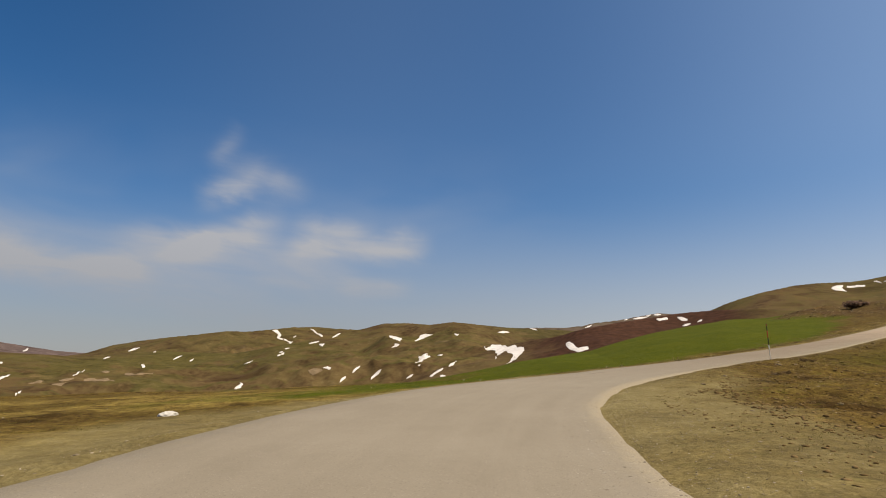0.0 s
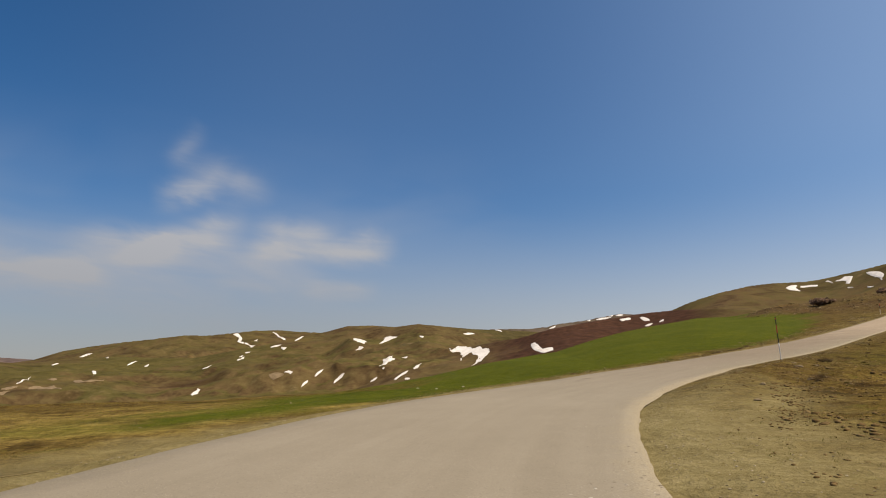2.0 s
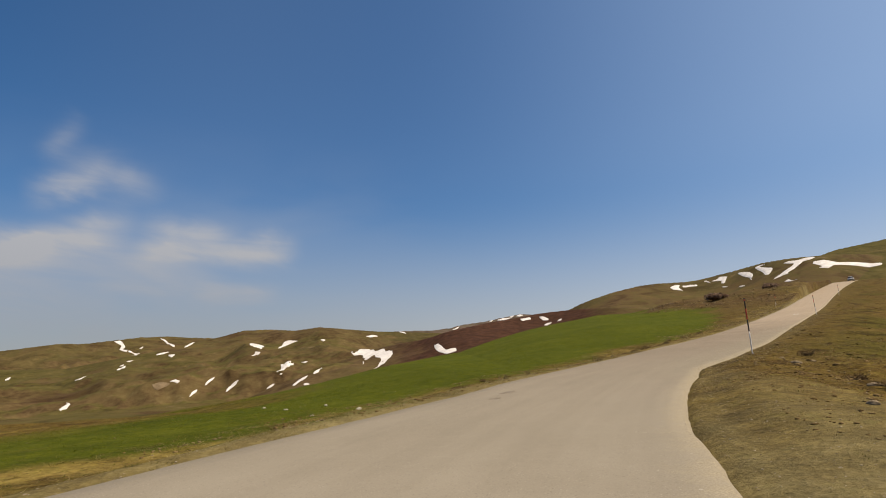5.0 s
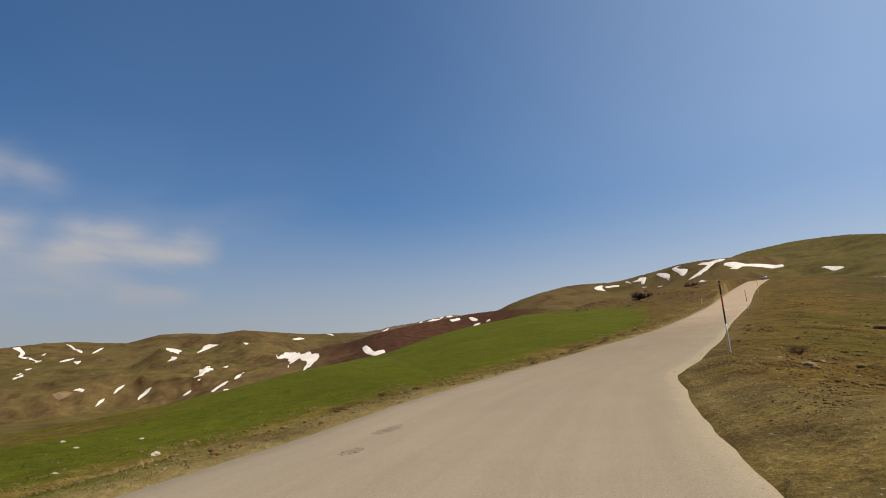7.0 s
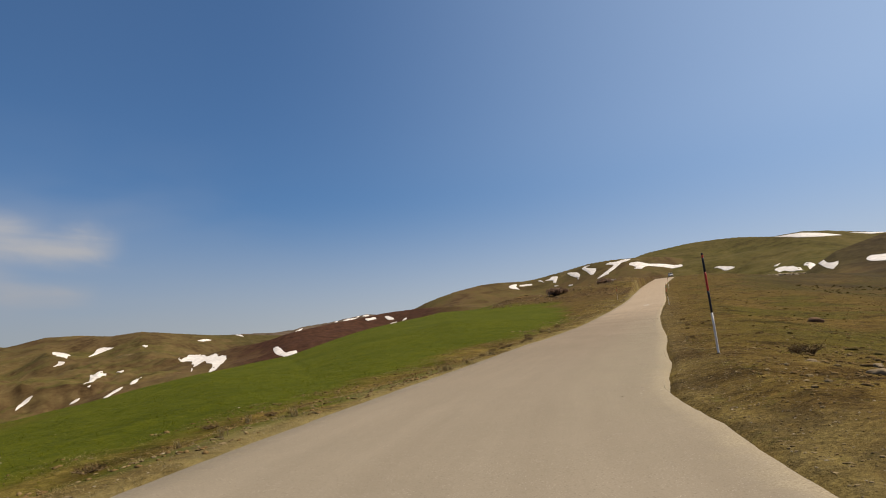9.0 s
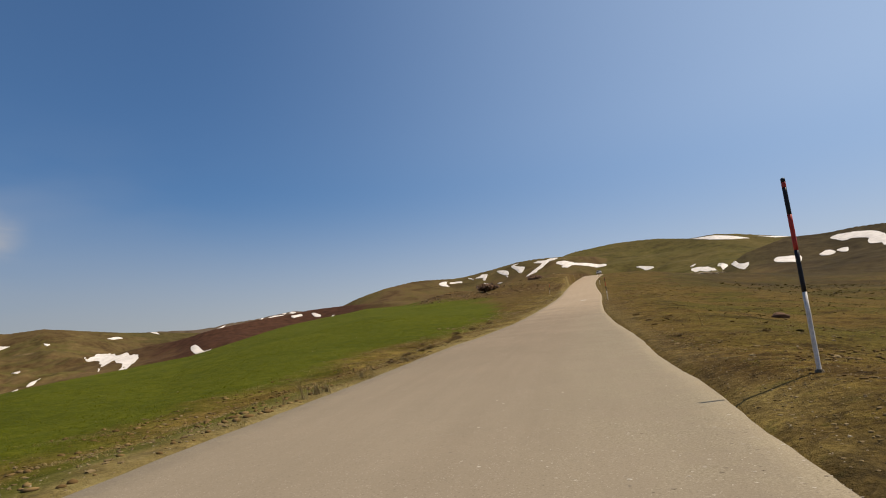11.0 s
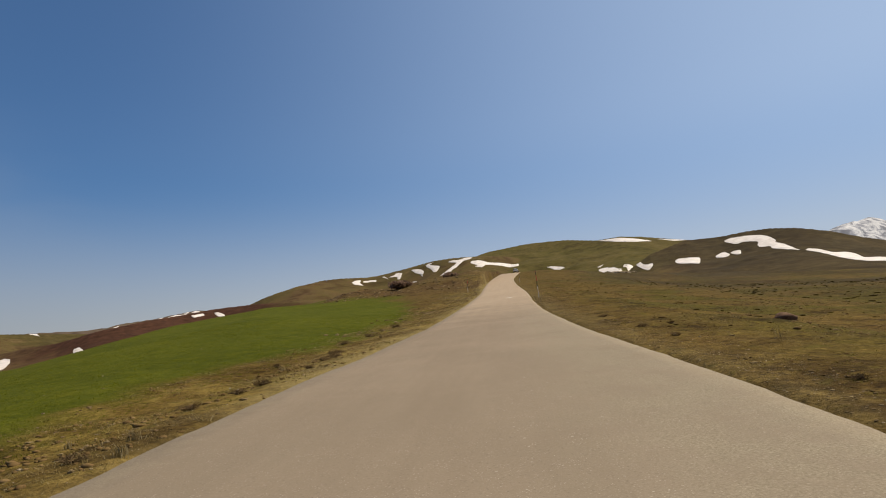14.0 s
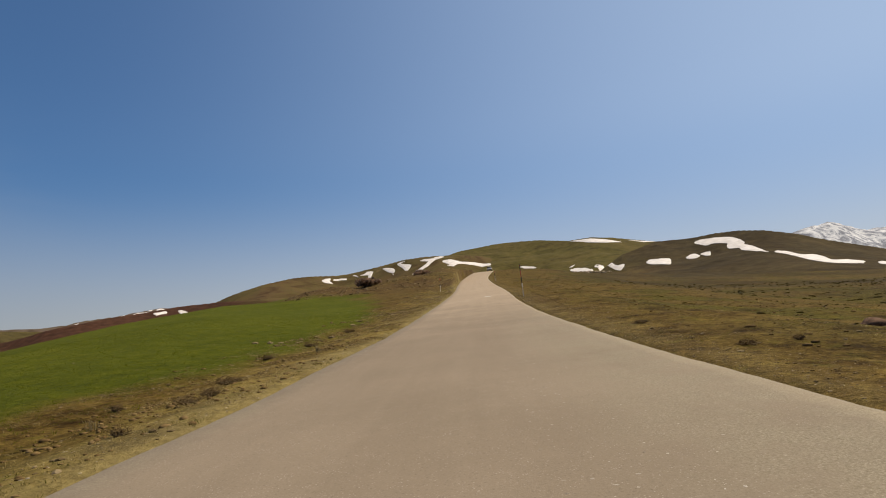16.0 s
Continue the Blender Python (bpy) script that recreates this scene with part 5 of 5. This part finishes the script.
PALE_STRAW = island_material("bleached_straw", [(0.0, (0.24, 0.18, 0.08)), (1.0, (0.48, 0.40, 0.24))], thin=True)
for _k, (_x, _y, _h, _n) in enumerate(((19.5, 49.5, 0.46, 10), (20.0, 50.0, 0.22, 44), (20.3, 50.2, 0.18, 36), (19.0, 49.1, 0.28, 6), (22.1, 52.1, 0.16, 40), (13.4, 44.0, 0.24, 26), (11.9, 42.7, 0.18, 24),
                                       (11.3, 43.4, 0.14, 24), (13.0, 46.8, 0.22, 30), (25.1, 54.8, 0.16, 34), (25.5, 55.8, 0.16, 30), (25.1, 57.6, 0.14, 24), (31.3, 62.8, 0.16, 24), (38.8, 68.0, 0.2, 30), (36.8, 51.5, 0.42, 6))):
    stalks(_x, _y, _h, _n, (-0.25, 0.15), "bunch of bleached dead grass stalks", _k + 5)


def stick(x, y, length, turn, label, seed):
    rnd = random.Random(seed)
    bm = bmesh.new()
    pts = [Vector((length * (k / 5 - 0.5), 0.06 * length * rnd.uniform(-1, 1), 0.02 + 0.02 * rnd.random())) for k in range(6)]
    tube(bm, pts, [0.009, 0.010, 0.009, 0.008, 0.006, 0.004], 7)
    me = bpy.data.meshes.new("stick")
    bm.to_mesh(me)
    bm.free()
    me.materials.append(PALE_STRAW)
    ob = new("stick", me)
    ob.matrix_world = pose(x, y, on_ground(x, y), 0, 0, turn)
    return tagged(ob, label, "stick", "fallen sticks")


stick(26.4, 45.4, 0.8, 20, "bleached stick lying on the dry verge", 1)
stick(25.5, 44.2, 0.9, 5, "thin grey stick lying on the dry verge", 2)
stick(-4.6, 17.5, 0.9, 60, "bleached stick on the gravel shoulder", 3)
stick(-2.2, 23.4, 0.8, 50, "bleached stick on the gravel shoulder", 4)


def churned(x, y, long, wide, turn, seed):
    """A torn-up strip of dark soil with clods and root ends."""
    rnd = np.random.RandomState(seed)
    n = int(60 * long * wide) + 20
    u, w = rnd.normal(0, 0.42, n) * long, rnd.normal(0, 0.34, n) * wide
    a = math.radians(turn)
    px, py = x + u * math.cos(a) - w * math.sin(a), y + u * math.sin(a) + w * math.cos(a)
    ob = lumps("churned_soil", rnd, (px, py, lie(px, py), None), 0.021, 0.5, CLOD, "torn-up strip of dark crumbly soil", "soil")
    m = n // 2
    k = rnd.randint(0, n, m)
    tufts("root_ends", rnd, (px[k], py[k], lie(px[k], py[k]), None), 0.016, 0.10, 4, ROOT, "dry roots and stalk ends in the soil", "roots")
    return ob


ROOT = island_material("dry_roots", [(0.0, (0.040, 0.024, 0.012)), (1.0, (0.150, 0.090, 0.045))])
for _k, (_x, _y, _l, _w, _t) in enumerate(((8.6, 19.3, 2.6, 0.7, 60), (10.6, 22.1, 1.8, 0.6, 70), (19.4, 32.8, 2.4, 0.9, 35), (21.0, 37.6, 2.2, 0.7, -20), (20.3, 36.6, 1.2, 0.5, -30), (16.4, 33.1, 1.7, 0.6, 20),
                                           (14.8, 31.9, 1.4, 0.8, 40), (26.2, 42.9, 2.0, 0.7, 30), (32.0, 47.6, 1.6, 0.6, 20), (33.5, 47.6, 1.4, 0.6, -10))):
    churned(_x, _y, _l, _w, _t, 80 + _k)


def grit_on_road(count, s_range, d_range, seed):
    rnd = np.random.RandomState(seed)
    s = rnd.uniform(*s_range, count)
    d = table(RIGHT_EDGE, s) - 0.12 - (d_range[1] - d_range[0]) * rnd.random(count) ** 1.8
    x, y, z = off_line(s, d)
    return lumps("road_gravel", rnd, (x, y, z - 0.02 * (d / 3.3) ** 2 - 0.003, None), 0.0090, 0.30, GRIT, "loose pale chippings on the asphalt", "gravel")


grit_on_road(15000, (106, 146), (0.6, 3.6), 91)
grit_on_road(1400, (62, 100), (2.2, 3.1), 92)


# ---- marks on the asphalt ----
def road_patch(x, y, long, wide, mat, label, seed):
    rnd = random.Random(seed)
    s, d, z = by_road(np.array([x]), np.array([y]))
    i = int(np.searchsorted(LINE_S, s[0]).clip(1, len(LINE) - 2))
    t = LINE_T[i]
    grade = (LINE[i + 1, 2] - LINE[i - 1, 2]) / (LINE_S[i + 1] - LINE_S[i - 1])
    n = 28
    rim = [(1 + 0.25 * math.sin(k * 2.1 + seed) * rnd.random() + 0.15 * rnd.uniform(-1, 1)) for k in range(n)]
    bm = bmesh.new()
    rings = []
    for f, h in ((1.0, -0.012), (0.93, 0.005), (0.5, 0.007)):
        row = []
        for k in range(n):
            a = 2 * math.pi * k / n
            u, w = math.cos(a) * long / 2 * rim[k] * f, math.sin(a) * wide / 2 * rim[k] * f
            across = d[0] + w
            row.append(bm.verts.new((t[0] * u + t[1] * w, t[1] * u - t[0] * w, grade * u - 0.02 * (across / 3.1) ** 2 + h)))
        rings.append(row)
    for r0, r1 in zip(rings, rings[1:]):
        for k in range(n):
            bm.faces.new((r0[k], r0[(k + 1) % n], r1[(k + 1) % n], r1[k]))
    bm.faces.new(rings[-1])
    me = bpy.data.meshes.new("asphalt_patch")
    bm.to_mesh(me)
    bm.free()
    me.materials.append(mat)
    ob = new("asphalt_patch", me)
    ob.location = (x, y, float(z[0]))
    return tagged(ob, label, "road patch", "patches on the road")


TAR = plain("old_tar", (0.185, 0.145, 0.102), 0.85, 0.0, 0.3, 9.0)
CHALK = plain("pale_scuff", (0.46, 0.42, 0.36), 0.9, 0.0, 0.3, 9.0)
road_patch(9.5, 35.5, 0.95, 0.34, TAR, "dark worn tar patch in the asphalt", 2)
road_patch(8.6, 33.9, 0.5, 0.25, TAR, "small dark tar patch in the asphalt", 3)
road_patch(68.3, 85.3, 1.3, 0.7, CHALK, "pale scuffed patch in the asphalt", 5)

# ---- a car on the crest of the road ----
def parked_car(x, y, label):
    """A small light saloon seen from behind."""
    car = new("car")
    paint = plain("silver_paint", (0.60, 0.57, 0.53), 0.5, 0.0, 0.05, 3.0)
    dark = plain("tinted_glass", (0.02, 0.022, 0.025), 0.08)
    rubber = plain("tyre_rubber", (0.02, 0.02, 0.02), 0.85)
    chrome = plain("wheel_alloy", (0.45, 0.45, 0.46), 0.3, 0.9, 0.05)
    lamp_red = plain("red_lamp_plastic", (0.35, 0.02, 0.015), 0.25)
    plate = plain("pale_plate", (0.70, 0.70, 0.68), 0.5)
    lamp_clear = plain("clear_lamp_plastic", (0.62, 0.63, 0.65), 0.15)

    def loft(sections, mat, name, words=""):
        bm = bmesh.new()
        rows = []
        for yy, half, low, high, tuck in sections:
            ring = [(-half * tuck, high), (-half, low + (high - low) * 0.55), (-half * 0.98, low), (half * 0.98, low), (half, low + (high - low) * 0.55), (half * tuck, high)]
            rows.append([bm.verts.new((px, yy, pz)) for px, pz in ring])
        for a, b in zip(rows, rows[1:]):
            for k in range(6):
                bm.faces.new((a[k], a[(k + 1) % 6], b[(k + 1) % 6], b[k]))
        bm.faces.new(rows[0][::-1])
        bm.faces.new(rows[-1])
        bmesh.ops.recalc_face_normals(bm, faces=bm.faces[:])
        bmesh.ops.bevel(bm, geom=bm.edges[:], offset=0.035, segments=2, affect="EDGES", clamp_overlap=True)
        for f in bm.faces:
            f.smooth = True
        return part(name, bm, mat, car, words)

    loft([(-2.15, 0.78, 0.38, 0.92, 0.94), (-1.95, 0.85, 0.28, 0.98, 0.94), (-1.0, 0.86, 0.24, 0.98, 0.95), (0.9, 0.86, 0.24, 0.95, 0.95), (1.8, 0.84, 0.26, 0.86, 0.9), (2.1, 0.76, 0.34, 0.72, 0.9)], paint, "body", "silver painted body")
    loft([(-1.55, 0.70, 0.95, 1.02, 0.92), (-1.05, 0.72, 0.95, 1.40, 0.80), (-0.2, 0.72, 0.95, 1.46, 0.78), (0.45, 0.72, 0.95, 1.40, 0.80), (1.15, 0.70, 0.93, 1.00, 0.92)], dark, "cabin_glass", "dark tinted glasshouse")
    loft([(-1.02, 0.58, 1.40, 1.44, 0.95), (-0.2, 0.57, 1.45, 1.49, 0.95), (0.42, 0.57, 1.39, 1.43, 0.95)], paint, "roof", "silver roof panel")
    for wx in (-0.78, 0.78):
        for wy in (-1.3, 1.35):
            bm = bmesh.new()
            prof = [(0.20, -0.09), (0.29, -0.09), (0.31, -0.05), (0.31, 0.05), (0.29, 0.09), (0.20, 0.09)]
            n = 24
            rings = [[bm.verts.new((px, r * math.cos(2 * math.pi * k / n), r * math.sin(2 * math.pi * k / n))) for r, px in prof] for k in range(n)]
            for a, b in zip(rings, rings[1:] + rings[:1]):
                for k in range(len(prof) - 1):
                    bm.faces.new((a[k], a[k + 1], b[k + 1], b[k]))
            wheel = part("wheel", bm, rubber, car, "black rubber tyre")
            wheel.location = (wx, wy, 0.31)
            bm = bmesh.new()
            bmesh.ops.create_cone(bm, cap_ends=True, segments=20, radius1=0.20, radius2=0.17, depth=0.15, matrix=Matrix.Rotation(math.pi / 2, 4, "Y"))
            part("rim", bm, chrome, wheel, "alloy rim")
    for name, px, py, pz, sx, sy, sz, mat, words in (("tail_lamp", -0.66, -2.10, 0.80, 0.26, 0.08, 0.14, lamp_red, "red tail lamp"), ("tail_lamp", 0.66, -2.10, 0.80, 0.26, 0.08, 0.14, lamp_red, "red tail lamp"),
                                                     ("headlamp", -0.60, 2.02, 0.64, 0.30, 0.10, 0.13, lamp_clear, "clear headlamp"), ("headlamp", 0.60, 2.02, 0.64, 0.30, 0.10, 0.13, lamp_clear, "clear headlamp"),
                                                     ("number_plate", 0.0, -2.17, 0.58, 0.50, 0.03, 0.11, plate, "blank pale plate"), ("bumper", 0.0, -2.14, 0.44, 1.52, 0.12, 0.16, dark, "dark rear bumper")):
        bm = bmesh.new()
        bmesh.ops.create_cube(bm, size=1.0, matrix=Matrix.Translation((px, py, pz)) @ Matrix.Diagonal((sx, sy, sz, 1)))
        bmesh.ops.bevel(bm, geom=bm.edges[:], offset=0.012, segments=2, affect="EDGES")
        part(name, bm, mat, car, words)
    _, _, z = by_road(np.array([x]), np.array([y]))
    car.matrix_world = pose(x, y, float(z[0]) - 0.01, 5.0, 0, -50)
    return tagged(car, label, "car")


parked_car(175.6, 171.5, "light silver saloon car on the crest of the road")
